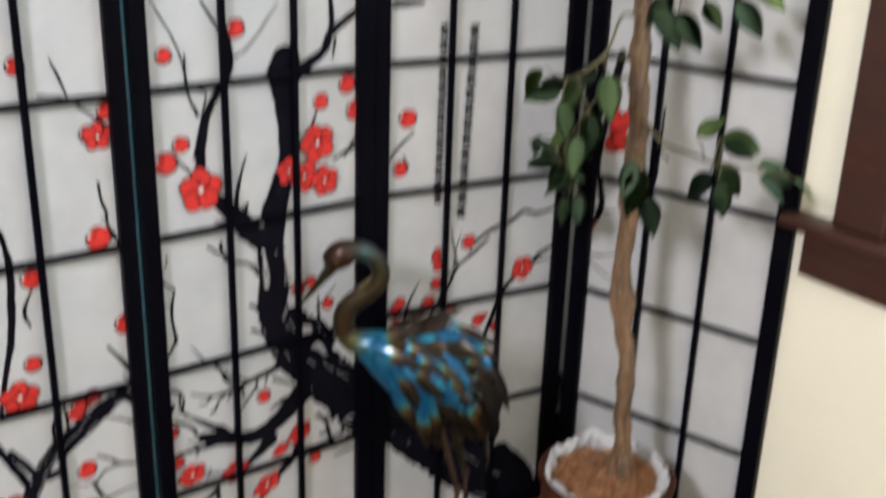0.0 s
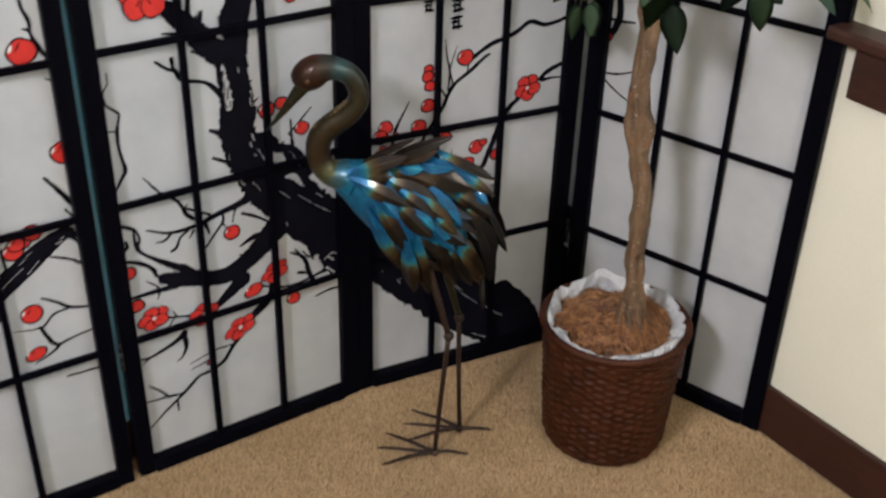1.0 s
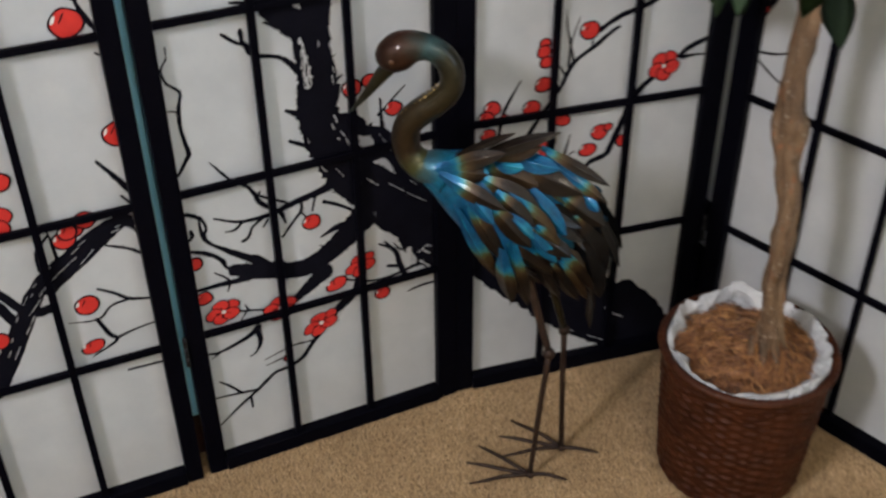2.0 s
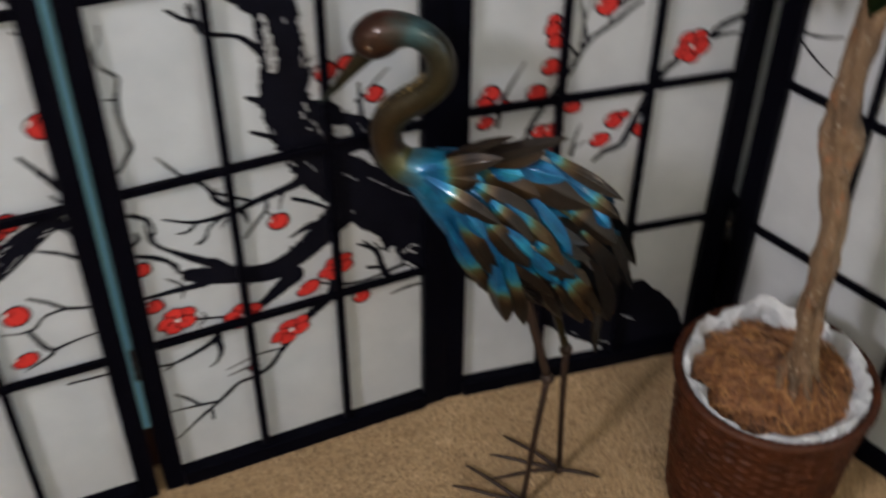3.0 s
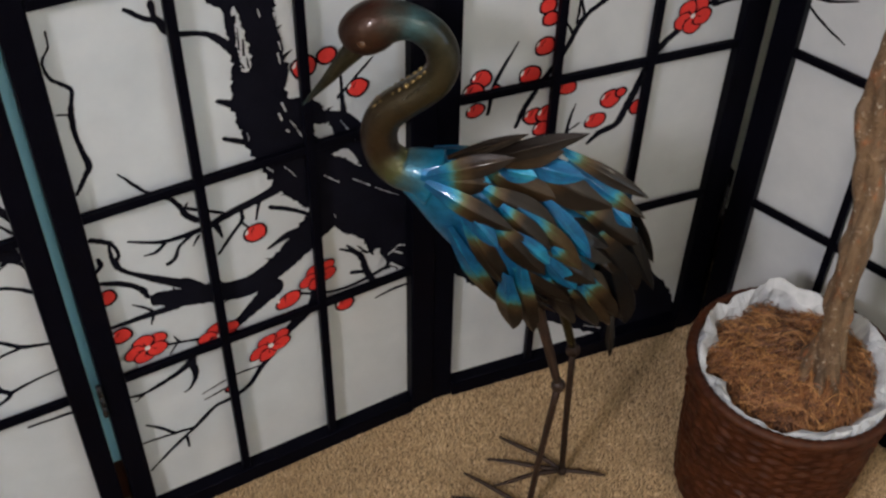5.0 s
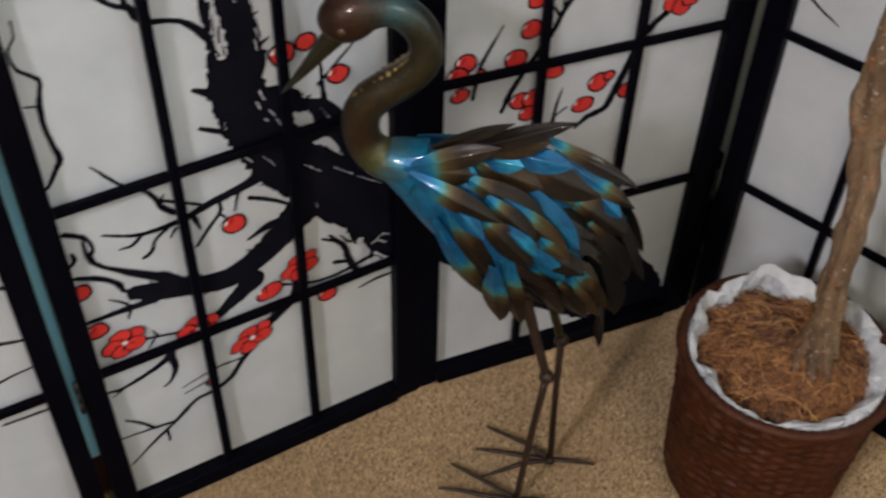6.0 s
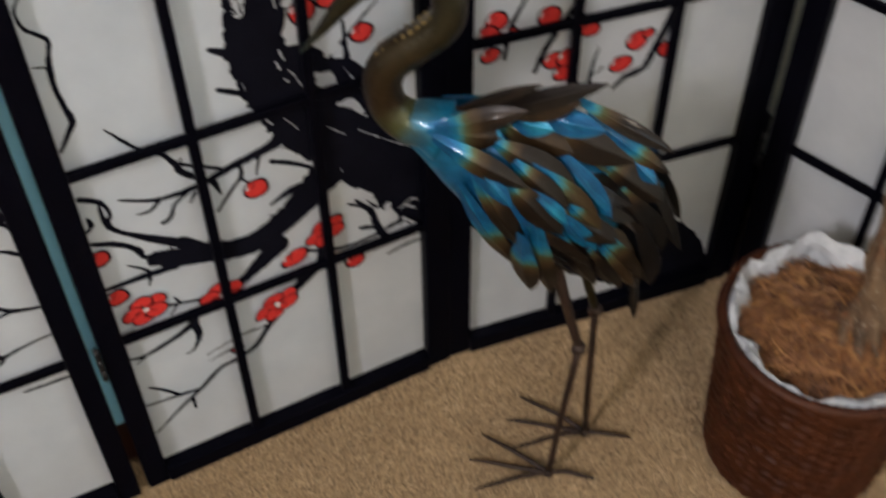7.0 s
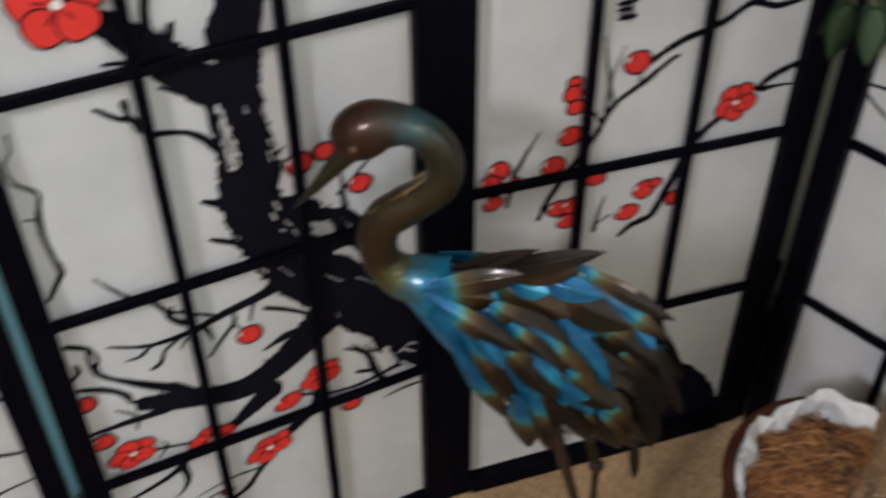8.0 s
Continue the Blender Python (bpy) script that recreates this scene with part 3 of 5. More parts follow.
bough([(0.334, -0.317, 1.048), (0.335, -0.258, 1.018), (0.339, -0.186, 0.938), (0.333, -0.151, 0.867), (0.339, -0.171, 0.807)], [
    ((0.327, -0.177, 0.778), (0.299, -0.190, 0.730)), ((0.348, -0.186, 0.787), (0.331, -0.209, 0.735)), ((0.349, -0.170, 0.814), (0.291, -0.144, 0.791)),
    ((0.315, -0.109, 0.877), (0.324, -0.143, 0.832)), ((0.334, -0.138, 0.851), (0.277, -0.111, 0.831)), ((0.360, -0.135, 0.887), (0.392, -0.178, 0.851)),
    ((0.323, -0.136, 0.841), (0.337, -0.179, 0.787)), ((0.309, -0.100, 0.886), (0.293, -0.110, 0.849)), ((0.337, -0.151, 0.833), (0.363, -0.185, 0.806)),
])
bough([(0.335, -0.317, 1.079), (0.329, -0.238, 1.059), (0.317, -0.176, 0.999), (0.313, -0.151, 0.908), (0.329, -0.156, 0.786)], [
    ((0.294, -0.196, 0.960), (0.261, -0.203, 0.913)), ((0.357, -0.179, 0.949), (0.371, -0.201, 0.861)), ((0.280, -0.186, 0.871), (0.233, -0.183, 0.917)),
    ((0.306, -0.143, 0.846), (0.263, -0.125, 0.850)), ((0.289, -0.192, 0.856), (0.255, -0.199, 0.812)), ((0.331, -0.161, 0.778), (0.320, -0.165, 0.731)),
    ((0.317, -0.212, 0.795), (0.305, -0.234, 0.745)), ((0.314, -0.149, 0.988), (0.252, -0.117, 0.969)), ((0.296, -0.197, 0.999), (0.242, -0.190, 1.026)),
    ((0.323, -0.155, 0.908), (0.298, -0.150, 0.870)), ((0.313, -0.209, 0.912), (0.289, -0.223, 0.838)),
])
bough([(0.331, -0.314, 1.211), (0.287, -0.400, 1.231), (0.312, -0.440, 1.206), (0.362, -0.482, 1.205), (0.402, -0.503, 1.225)], [
    ((0.263, -0.413, 1.183), (0.285, -0.459, 1.118)), ((0.290, -0.437, 1.175), (0.308, -0.478, 1.116)), ((0.330, -0.458, 1.194), (0.339, -0.487, 1.146)),
    ((0.370, -0.487, 1.196), (0.394, -0.531, 1.140)), ((0.397, -0.495, 1.222), (0.432, -0.540, 1.182)), ((0.278, -0.415, 1.200), (0.246, -0.416, 1.148)),
])
bough([(0.330, -0.314, 1.150), (0.241, -0.363, 1.161), (0.180, -0.392, 1.110), (0.129, -0.371, 1.070), (0.097, -0.340, 1.086)], [
    ((0.181, -0.401, 1.080), (0.169, -0.427, 1.005)), ((0.143, -0.377, 1.069), (0.110, -0.377, 1.020)), ((0.167, -0.391, 1.079), (0.119, -0.364, 1.060)),
    ((0.095, -0.335, 1.084), (0.063, -0.332, 1.043)), ((0.113, -0.371, 1.036), (0.109, -0.396, 0.978)), ((0.144, -0.407, 1.013), (0.141, -0.431, 0.955)),
])
# The crown goes on above.
for k in range(14):
    a, z = k * 2.399, 1.27 + 0.022 * k
    reach = 0.17 + 0.08 * random.random()
    c = min(centre, key=lambda p: abs(p[2] - z))
    s = Vector((c[0] + PX, c[1] + PY, z))
    pts = [s, s + Vector((math.cos(a) * reach * 0.5, math.sin(a) * reach * 0.5, 0.06)), s + Vector((math.cos(a) * reach, math.sin(a) * reach, 0.02))]
    got = []
    for j in range(6):
        b = pts[1].lerp(pts[2], j / 5)
        t = a + (-1) ** j * 0.9 + random.uniform(-0.4, 0.4)
        got.append((tuple(b), tuple(b + Vector((math.cos(t) * 0.05, math.sin(t) * 0.05, -0.045)))))
    bough(pts, got, 0.003)

# ---- painted metal crane ----
FWD, SIDE, FEET = Vector((-0.7944, 0.6074, 0)), Vector((0.6074, 0.7944, 0)), Vector((0.0527, -0.227, 0))

# Feathers of a flank, inner ones first: root ahead and up, tip ahead and up, width, tone of the tip, where the blue ends.
LOW = [
    (-0.046, 0.370, -0.051, 0.312, 0.009, 0.75, 0.00), (-0.030, 0.477, -0.062, 0.370, 0.033, 1.00, 0.00),
    (-0.014, 0.505, -0.068, 0.426, 0.037, 0.95, 0.05), (0.009, 0.442, -0.031, 0.361, 0.020, 1.00, 0.00),
    (0.035, 0.464, -0.004, 0.362, 0.019, 1.00, 0.00), (0.006, 0.478, -0.051, 0.381, 0.026, 0.85, 0.30),
    (-0.003, 0.447, -0.044, 0.367, 0.019, 0.60, 0.10), (0.063, 0.484, 0.042, 0.341, 0.024, 0.95, 0.25),
    (0.077, 0.462, 0.066, 0.343, 0.027, 0.90, 0.30), (0.040, 0.497, 0.001, 0.446, 0.019, 0.20, 0.30),
    (0.032, 0.506, -0.002, 0.475, 0.018, 0.55, 0.10), (0.130, 0.535, 0.071, 0.432, 0.023, 0.95, 0.20),
    (0.144, 0.513, 0.080, 0.380, 0.021, 0.85, 0.42),
]
MID = [
    (-0.031, 0.539, -0.085, 0.432, 0.017, 0.95, 0.10), (-0.043, 0.493, -0.059, 0.472, 0.015, 0.10, 0.30),
    (0.096, 0.531, 0.036, 0.474, 0.027, 0.95, 0.10), (0.072, 0.521, 0.033, 0.489, 0.020, 0.05, 0.30),
    (0.130, 0.545, 0.089, 0.505, 0.019, 0.10, 0.30), (0.010, 0.535, -0.059, 0.498, 0.035, 0.92, 0.18),
    (-0.022, 0.539, -0.049, 0.521, 0.014, 0.10, 0.30), (0.055, 0.553, -0.010, 0.489, 0.027, 0.08, 0.30),
    (0.074, 0.544, 0.003, 0.495, 0.023, 0.60, 0.25), (0.090, 0.547, 0.033, 0.507, 0.022, 0.95, 0.12),
]
UP = [
    (0.109, 0.559, 0.029, 0.529, 0.027, 0.90, 0.02), (0.171, 0.559, 0.073, 0.527, 0.022, 0.90, 0.28),
    (0.027, 0.588, -0.061, 0.537, 0.016, 0.92, 0.55), (0.035, 0.605, -0.061, 0.565, 0.014, 0.85, 0.12),
    (0.080, 0.585, 0.006, 0.583, 0.022, 0.08, 0.30), (0.103, 0.575, 0.055, 0.579, 0.019, 0.00, 0.30),
    (0.071, 0.580, -0.026, 0.549, 0.036, 0.85, 0.12),
]
TOP = [
    (0.150, 0.580, 0.068, 0.632, 0.010, 0.82, -0.60), (0.128, 0.576, 0.008, 0.640, 0.017, 0.90, -0.60),
    (0.111, 0.572, 0.034, 0.554, 0.028, 0.70, 0.00), (0.149, 0.570, 0.102, 0.566, 0.018, 0.02, 0.30),
    (0.176, 0.566, 0.101, 0.564, 0.028, 0.80, 0.36), (0.103, 0.582, 0.031, 0.616, 0.021, 0.70, -0.10),
    (0.170, 0.566, 0.079, 0.602, 0.020, 0.80, 0.18),
]


def crane():
    """One mesh: body, neck, head and beak, layered leaf-shaped feathers, jointed legs and toes. Built with x ahead, y to its side, z up."""
    rng = random.Random(7)
    verts, faces, mats, along, grain = [], [], [], [], []

    def add(v, f, mat, a, g=None):
        n0 = len(verts)
        verts.extend(tuple(float(c) for c in p) for p in v)
        faces.extend(tuple(i + n0 for i in q) for q in f)
        mats.extend([mat] * len(f))
        along.extend(a if len(a) == len(v) else [a[0]] * len(v))
        grain.extend(g if g else [(0.0, 0.0, 0.0)] * len(v))

    def limb(points, radii, mat, a0, a1, sides=14, steps=7):
        rows = glide([(*p, r) for p, r in zip(points, radii)], steps)
        v, f = tube(rows[:, :3], np.maximum(rows[:, 3], 0.0006), sides)
        n = len(rows)
        add(v, f, mat, [a0 + (a1 - a0) * (i // sides) / (n - 1) for i in range(len(v))])

    # Neck from the collar up to the head.
    neck = [(0.165, 0, 0.543, 0.033), (0.182, 0, 0.549, 0.0265), (0.201, 0, 0.551, 0.0229), (0.216, 0, 0.562, 0.0205), (0.223, 0, 0.577, 0.0195), (0.2244, 0, 0.599, 0.0198), (0.2167, 0, 0.62, 0.0196), (0.1992, 0, 0.6375, 0.0195), (0.1784, 0, 0.6538, 0.0183), (0.1628, 0, 0.6715, 0.0172), (0.158, 0, 0.6912, 0.0167), (0.1634, 0, 0.7108, 0.0167), (0.1767, 0, 0.7249, 0.0168), (0.1913, 0, 0.731, 0.0178), (0.208, 0, 0.731, 0.021), (0.222, 0, 0.7265, 0.0248), (0.2345, 0, 0.7185, 0.0255), (0.2455, 0, 0.709, 0.0215), (0.2515, 0, 0.702, 0.013)]
    limb([p[:3] for p in neck], [p[3] for p in neck], 1, -0.05, 0.90, 22, 6)
    limb([(0.238, 0, 0.708), (0.2452, 0, 0.6984), (0.260, 0, 0.679), (0.2757, 0, 0.6574), (0.292, 0, 0.637), (0.3045, 0, 0.622)], [0.0130, 0.0118, 0.0090, 0.0061, 0.0034, 0.0010], 1, 0.50, 0.62, 14)
    # A row of bead-like bumps along the bend of the neck, smaller towards its ends.
    for k in range(9):
        t = k / 8
        core = Vector((0.2150 - 0.050 * t - 0.001 * math.sin(math.pi * t), 0, 0.6215 + 0.046 * t - 0.001 * math.sin(math.pi * t)))
        for q, big in ((0.42, 1.0), (-0.42, 1.0), (1.0, 0.55), (-1.0, 0.55)):
            face = Vector((0.65 * math.cos(q), math.sin(q), 0.76 * math.cos(q)))
            c = core + face * (0.0190 - 0.0018 * t)
            size = big * (0.0014 + 0.0019 * math.sin(math.pi * (0.12 + 0.8 * t))) * rng.uniform(0.8, 1.15)
            limb([c + Vector((0.003, 0, -0.0025)), c + face * 0.0006, c + Vector((-0.003, 0, 0.0025))], [0.0006, size, 0.0006], 4 if big > 0.9 else 1, 0.5, 0.5, 7, 3)
    for y in (-1, 1):
        c = Vector((0.2345, y * 0.0246, 0.7165))
        limb([c - Vector((0, y * 0.003, 0)), c, c + Vector((0, y * 0.0022, 0))], [0.0052, 0.0048, 0.0022], 3, 0, 0, 10, 3)
    # Body: a bell round a bent axis.
    axis = glide([(0.192, 0, 0.547, 0.024), (0.165, 0, 0.535, 0.037), (0.125, 0, 0.513, 0.055), (0.085, 0, 0.493, 0.069), (0.050, 0, 0.474, 0.072), (0.022, 0, 0.457, 0.062), (0.000, 0, 0.443, 0.045), (-0.012, 0, 0.435, 0.018)], 6)
    n, sides = len(axis), 26
    tang = np.gradient(axis[:, :3], axis=0)
    tang /= np.linalg.norm(tang, axis=1)[:, None]

    def skin(u, phi):
        """Place, outward normal and backward tangent on the body."""
        i = min(max(u, 0), 1) * (n - 1)
        k = min(int(i), n - 2)
        c = axis[k] + (axis[k + 1] - axis[k]) * (i - k)
        t = Vector(tang[k])
        side = Vector((0, 1, 0))
        up = t.cross(side)
        up = -up if up.z < 0 else up
        out = (up * math.cos(phi) + side * 0.74 * math.sin(phi))
        return Vector(c[:3]) + out * c[3], out.normalized(), t, c[3]

    v = [skin(i / (n - 1), 2 * math.pi * k / sides)[0] for i in range(n) for k in range(sides)]
    f = [(i * sides + k, i * sides + (k + 1) % sides, (i + 1) * sides + (k + 1) % sides, (i + 1) * sides + k) for i in range(n - 1) for k in range(sides)]
    add(v, f + [tuple(range(sides)), tuple(range((n - 1) * sides, n * sides))[::-1]], 0, [0.02 + 0.25 * (i // sides) / n for i in range(len(v))])

    def feather(base, tip, out, width, tone, curl=0.10, cup=0.26, begin=None):
        """A leaf-shaped blade with a raised midrib, blue at its root and of the given tone at its end."""
        way, length = (tip - base).normalized(), (tip - base).length
        across = out.cross(way).normalized()
        out = way.cross(across)
        out = -out if out.y * base.y < 0 else out
        rows, segs = 10, (-1, -0.6, -0.12, 0, 0.12, 0.6, 1)
        v, a, g, seed = [], [], [], rng.uniform(0, 90)
        start = rng.uniform(0.0, 0.16) if begin is None else begin
        for i in range(rows):
            t = i / (rows - 1)
            w = width * 0.5 * (0.30 * (1 - t) ** 1.5 + 1.0 * math.sin(math.pi * min(t * 0.98 + 0.02, 1) ** 1.25) ** 0.85) + 0.0005
            go = min(max((t - start + 0.10) / 0.55, 0), 1)
            for s in segs:
                v.append(base + way * length * t + across * s * w + out * (curl * length * math.sin(math.pi * t) - cup * w * abs(s) ** 1.6 + (0.0011 if s == 0 else 0.0) * math.sin(math.pi * t)))
                a.append(0.14 + (tone - 0.14) * go * go * (3 - 2 * go) - (0.03 if abs(s) < 0.2 else 0) + (0.05 * go if abs(s) > 0.9 else 0))
                g.append((seed + s * w * 420, t * length * 38, seed * 0.7))
        m = len(v)
        v += [p - out * 0.0008 for p in v]
        k = len(segs)
        f = []
        for i in range(rows - 1):
            for j in range(k - 1):
                q = (i * k + j, i * k + j + 1, (i + 1) * k + j + 1, (i + 1) * k + j)
                f += [q, tuple(x + m for x in reversed(q))]
        edge = [i * k for i in range(rows)] + [(rows - 1) * k + j for j in range(1, k)] + [i * k + k - 1 for i in range(rows - 2, -1, -1)] + [j for j in range(k - 2, 0, -1)]
        n1, n2 = 2 * m, 2 * m + len(edge)
        v, a, g = v + [v[p] for p in edge] + [v[p + m] for p in edge], a + a + [a[p] for p in edge] * 2, g + g + [g[p] for p in edge] * 2
        f += [(n1 + i, n2 + i, n2 + (i + 1) % len(edge), n1 + (i + 1) % len(edge)) for i in range(len(edge))]
        add(v, f, 0, a, g)

    # An under-layer of short feathers all round, then the layered ones of the flanks, rear ones first.
    for j, (u, count, length, width) in enumerate(((0.86, 10, 0.048, 0.021), (0.70, 12, 0.054, 0.024), (0.54, 11, 0.066, 0.025))):
        for k in range(count):
            p, out, t, r = skin(u + rng.uniform(-0.04, 0.04), 2 * math.pi * (k + 0.5 * (j % 2) + rng.uniform(-0.2, 0.2)) / count)
            tip = p + (t + Vector((0, 0, -0.10)) - out * 0.10 * (u > 0.6)).normalized() * length * rng.uniform(0.85, 1.1)
            feather(p - t * 0.012 - out * 0.001, tip, out, width, rng.choice((0.35, 0.85, 0.95) if u < 0.6 else (0.7, 0.9, 1.0)), 0.05)

    def flank(x, z):
        """Half the body's thickness at a place seen from the side."""
        q = max(c[3] ** 2 - (c[0] - x) ** 2 - (c[2] - z) ** 2 for c in axis)
        return 0.74 * math.sqrt(max(q, 0))

    order = 0
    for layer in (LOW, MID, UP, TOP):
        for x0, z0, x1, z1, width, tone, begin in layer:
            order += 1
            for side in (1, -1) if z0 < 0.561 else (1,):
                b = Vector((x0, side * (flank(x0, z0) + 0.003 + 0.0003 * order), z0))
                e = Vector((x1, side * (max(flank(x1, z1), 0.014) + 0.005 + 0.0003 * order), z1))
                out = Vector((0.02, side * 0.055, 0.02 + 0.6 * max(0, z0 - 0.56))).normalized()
                # Shade of the low rear put into the paint: blackened tones, blue ends sooner.
                rear_shade = 0.10 * min(max((0.03 - x0) / 0.08, 0), 1) if z0 < 0.545 else 0.0
                feather(b, e, out, width * 1.1, tone + (2.5 * rear_shade if tone > 0.3 else 0), 0.05, 0.20, begin - 1.5 * rear_shade)

    # Legs with a knuckle at the knee and four toes.
    for y, hip, knee, foot in ((-1, (0.049, 0.028, 0.425), (0.0050, 0.032, 0.264), (0.0233, 0.0355, 0.004)), (1, (0.034, -0.028, 0.425), (-0.0105, -0.033, 0.259), (-0.0197, -0.0355, 0.004))):
        hip, knee, foot = Vector(hip), Vector(knee), Vector(foot)
        limb([hip, hip.lerp(knee, 0.5), knee], [0.0075, 0.0062, 0.0050], 2 if y < 0 else 1, 0.42, 0.44, 10, 4)
        limb([knee, knee.lerp(foot, 0.5) + Vector((0.001, 0, 0)), foot], [0.0048, 0.0044, 0.0046], 2, 0, 0, 10, 4)
        across = Vector((0.25, y * 0.0, 0)) + Vector((0, 1, 0))
        limb([knee - across * 0.0075, knee - across * 0.004, knee + across * 0.004, knee + across * 0.0075], [0.005, 0.0085, 0.0085, 0.005], 2, 0, 0, 12, 3)
        limb([foot + Vector((0, 0, 0.006)), foot, foot - Vector((0, 0, 0.004))], [0.005, 0.0075, 0.006], 2, 0, 0, 10, 3)
        for turn, length in ((-2, 0.107), (23.5, 0.102), (-26, 0.105), (180, 0.0615)):
            w = Vector((math.cos(radians(turn)), math.sin(radians(turn)), 0))
            kink = Vector((-w.y, w.x, 0)) * rng.uniform(-0.003, 0.003)
            limb([foot, foot + w * length * 0.4 + kink + Vector((0, 0, 0.003)), foot + w * length * 0.75 + Vector((0, 0, 0.002)), foot + w * length], [0.0034, 0.0031, 0.0027, 0.0014], 2, 0, 0, 8, 4)

    me = bpy.data.meshes.new("crane_statue")
    me.from_pydata(verts, [], faces)
    for m in (M_FEATHER, M_NECK, M_RUST, M_EYE, M_GOLD):
        me.materials.append(m)
    me.polygons.foreach_set("material_index", mats)
    me.polygons.foreach_set("use_smooth", [True] * len(me.polygons))
    me.attributes.new("along", "FLOAT", "POINT").data.foreach_set("value", along)
    me.attributes.new("grain", "FLOAT_VECTOR", "POINT").data.foreach_set("vector", [c for g in grain for c in g])
    me.update()
    return me


statue = new("crane_statue", crane())
statue.matrix_world = Matrix(((FWD.x, -SIDE.x, 0, FEET.x), (FWD.y, -SIDE.y, 0, FEET.y), (0, 0, 1, -0.008), (0, 0, 0, 1)))
tagged(statue, "painted metal crane statue, glossy blue feathers with bronze tips", "statue")

# ---- prints on the paper ----
M_BARE = plain("bare_paper_flecks", (0.62, 0.62, 0.62), (0.68, 0.68, 0.67), 30.0, 0.85)
LAYER = {key: 0 for key in PANELS}


def lift(key):
    """Each print lies a hair in front of the one before it."""
    LAYER[key] += 1
    return PAPER - 0.0003 - 0.00002 * LAYER[key]


def stroke(key, points, material=None):
    """A dry-brush stroke through (along, up, width), with a rough edge."""
    rows = glide(points, 16 if points[0][2] > 0.02 else 8)
    caps = []
    for e, o in ((0, 1), (-1, -2)):  # rounded, brushed-out ends
        d = rows[e][:2] - rows[o][:2]
        d = d / (np.linalg.norm(d) + 1e-9) * rows[e][2] / 2
        caps.append([(*(rows[e][:2] + d * k), rows[e][2] * math.sqrt(max(1 - k * k, 0.002))) for k in (0.35, 0.65, 0.88, 1.0)])
    rows = np.vstack([caps[0][::-1], rows, caps[1]])
    y, n, seed = lift(key), len(rows), LAYER[key] * 3.1
    tang = np.gradient(rows[:, :2], axis=0)
    tang /= np.linalg.norm(tang, axis=1)[:, None] + 1e-9
    bm, rim = bmesh.new(), []
    for i, (s, z, w) in enumerate(rows):
        across = np.array((-tang[i][1], tang[i][0]))
        half = max(w, 0.0008) / 2
        rough = min((0.13 if material is None else 0.5) * half + 0.0006, 0.006)
        l = half + rough * (noise.noise((i * 0.5, seed, 0)) + 0.5 * noise.noise((i * 1.7, seed, 4)))
        r = half + rough * (noise.noise((i * 0.5, seed, 9)) + 0.5 * noise.noise((i * 1.7, seed, 13)))
        clamp = lambda v: min(max(v, STILE - 0.003), PW - STILE + 0.003)  # noqa: E731
        a, b = np.array((s, z)) + across * l, np.array((s, z)) - across * r
        rim.append((bm.verts.new((clamp(a[0]), y, max(a[1], FOOT - 0.002))), bm.verts.new((clamp(b[0]), y, max(b[1], FOOT - 0.002)))))
    for (a, b), (c, d) in zip(rim, rim[1:]):
        bm.faces.new((a, b, d, c))
    if material is None and points[len(points) // 2][2] > 0.016:  # broken spurs along a thick limb
        for i in range(8, n - 8, 3):
            if noise.noise((i * 1.7, seed, 21)) > 0.36:
                here = rim[i][(i // 3) % 2].co
                mid = Vector((rows[i][0], y, rows[i][1]))
                out = (here - mid).normalized()
                along = Vector((tang[i][0], 0, tang[i][1]))
                tip = here + out * (0.004 + 0.010 * abs(noise.noise((i * 0.7, seed, 33)))) + along * 0.006
                trio = [here - along * 0.003 - out * 0.002, here + along * 0.003 - out * 0.002, tip]
                if all(STILE < q.x < PW - STILE and q.z > FOOT for q in trio):
                    bm.faces.new([bm.verts.new((q.x, y - 0.000008, q.z)) for q in trio])
    bmesh.ops.dissolve_degenerate(bm, dist=0.00002, edges=bm.edges[:])
    return part("branch" if material is None else "dry_brush_gap", bm, material or M_INK, PAPERS[key])


def blob(bm, s, z, y, r, squash, turn, seed, wave=0.06):
    ring = []
    for k in range(22):
        a = 2 * math.pi * k / 22
        q = r * (1 + wave * noise.noise((math.cos(a) * 1.2, math.sin(a) * 1.2, seed)) * 2)
        p, o = q * math.cos(a), q * squash * math.sin(a)
        c, d = math.cos(radians(turn)), math.sin(radians(turn))
        ring.append(bm.verts.new((min(max(s + p * c - o * d, STILE - 0.003), PW - STILE + 0.003), y, z + p * d + o * c)))
    bm.faces.new(ring)


def two_tone(key, ink, red, name):
    ob = part(name, ink, M_INK, PAPERS[key])
    part("petals" if name == "blossom_outline" else "berry_fill", red, M_RED, PAPERS[key])
    return ob


def berry(key, s, z, r, squash=0.92, turn=0.0):
    ink, red = bmesh.new(), bmesh.new()
    blob(ink, s, z, lift(key), r + 0.0023, squash, turn, s * 90)
    blob(red, s, z, lift(key), r - 0.0006, squash, turn, s * 90)
    two_tone(key, ink, red, "berry_outline")
    if r > 0.011:
        cut = bmesh.new()
        blob(cut, s - r * 0.25, z + r * 0.35, lift(key), r * 0.42, 0.14, 60 + turn, s * 50)
        part("berry_crease", cut, M_INK, PAPERS[key])
        gleam = bmesh.new()
        blob(gleam, s - r * 0.78, z + r * 0.30, lift(key), r * 0.30, 0.42, 65 + turn, s * 30, 0.16)
        part("berry_gleam", gleam, M_BARE, PAPERS[key])


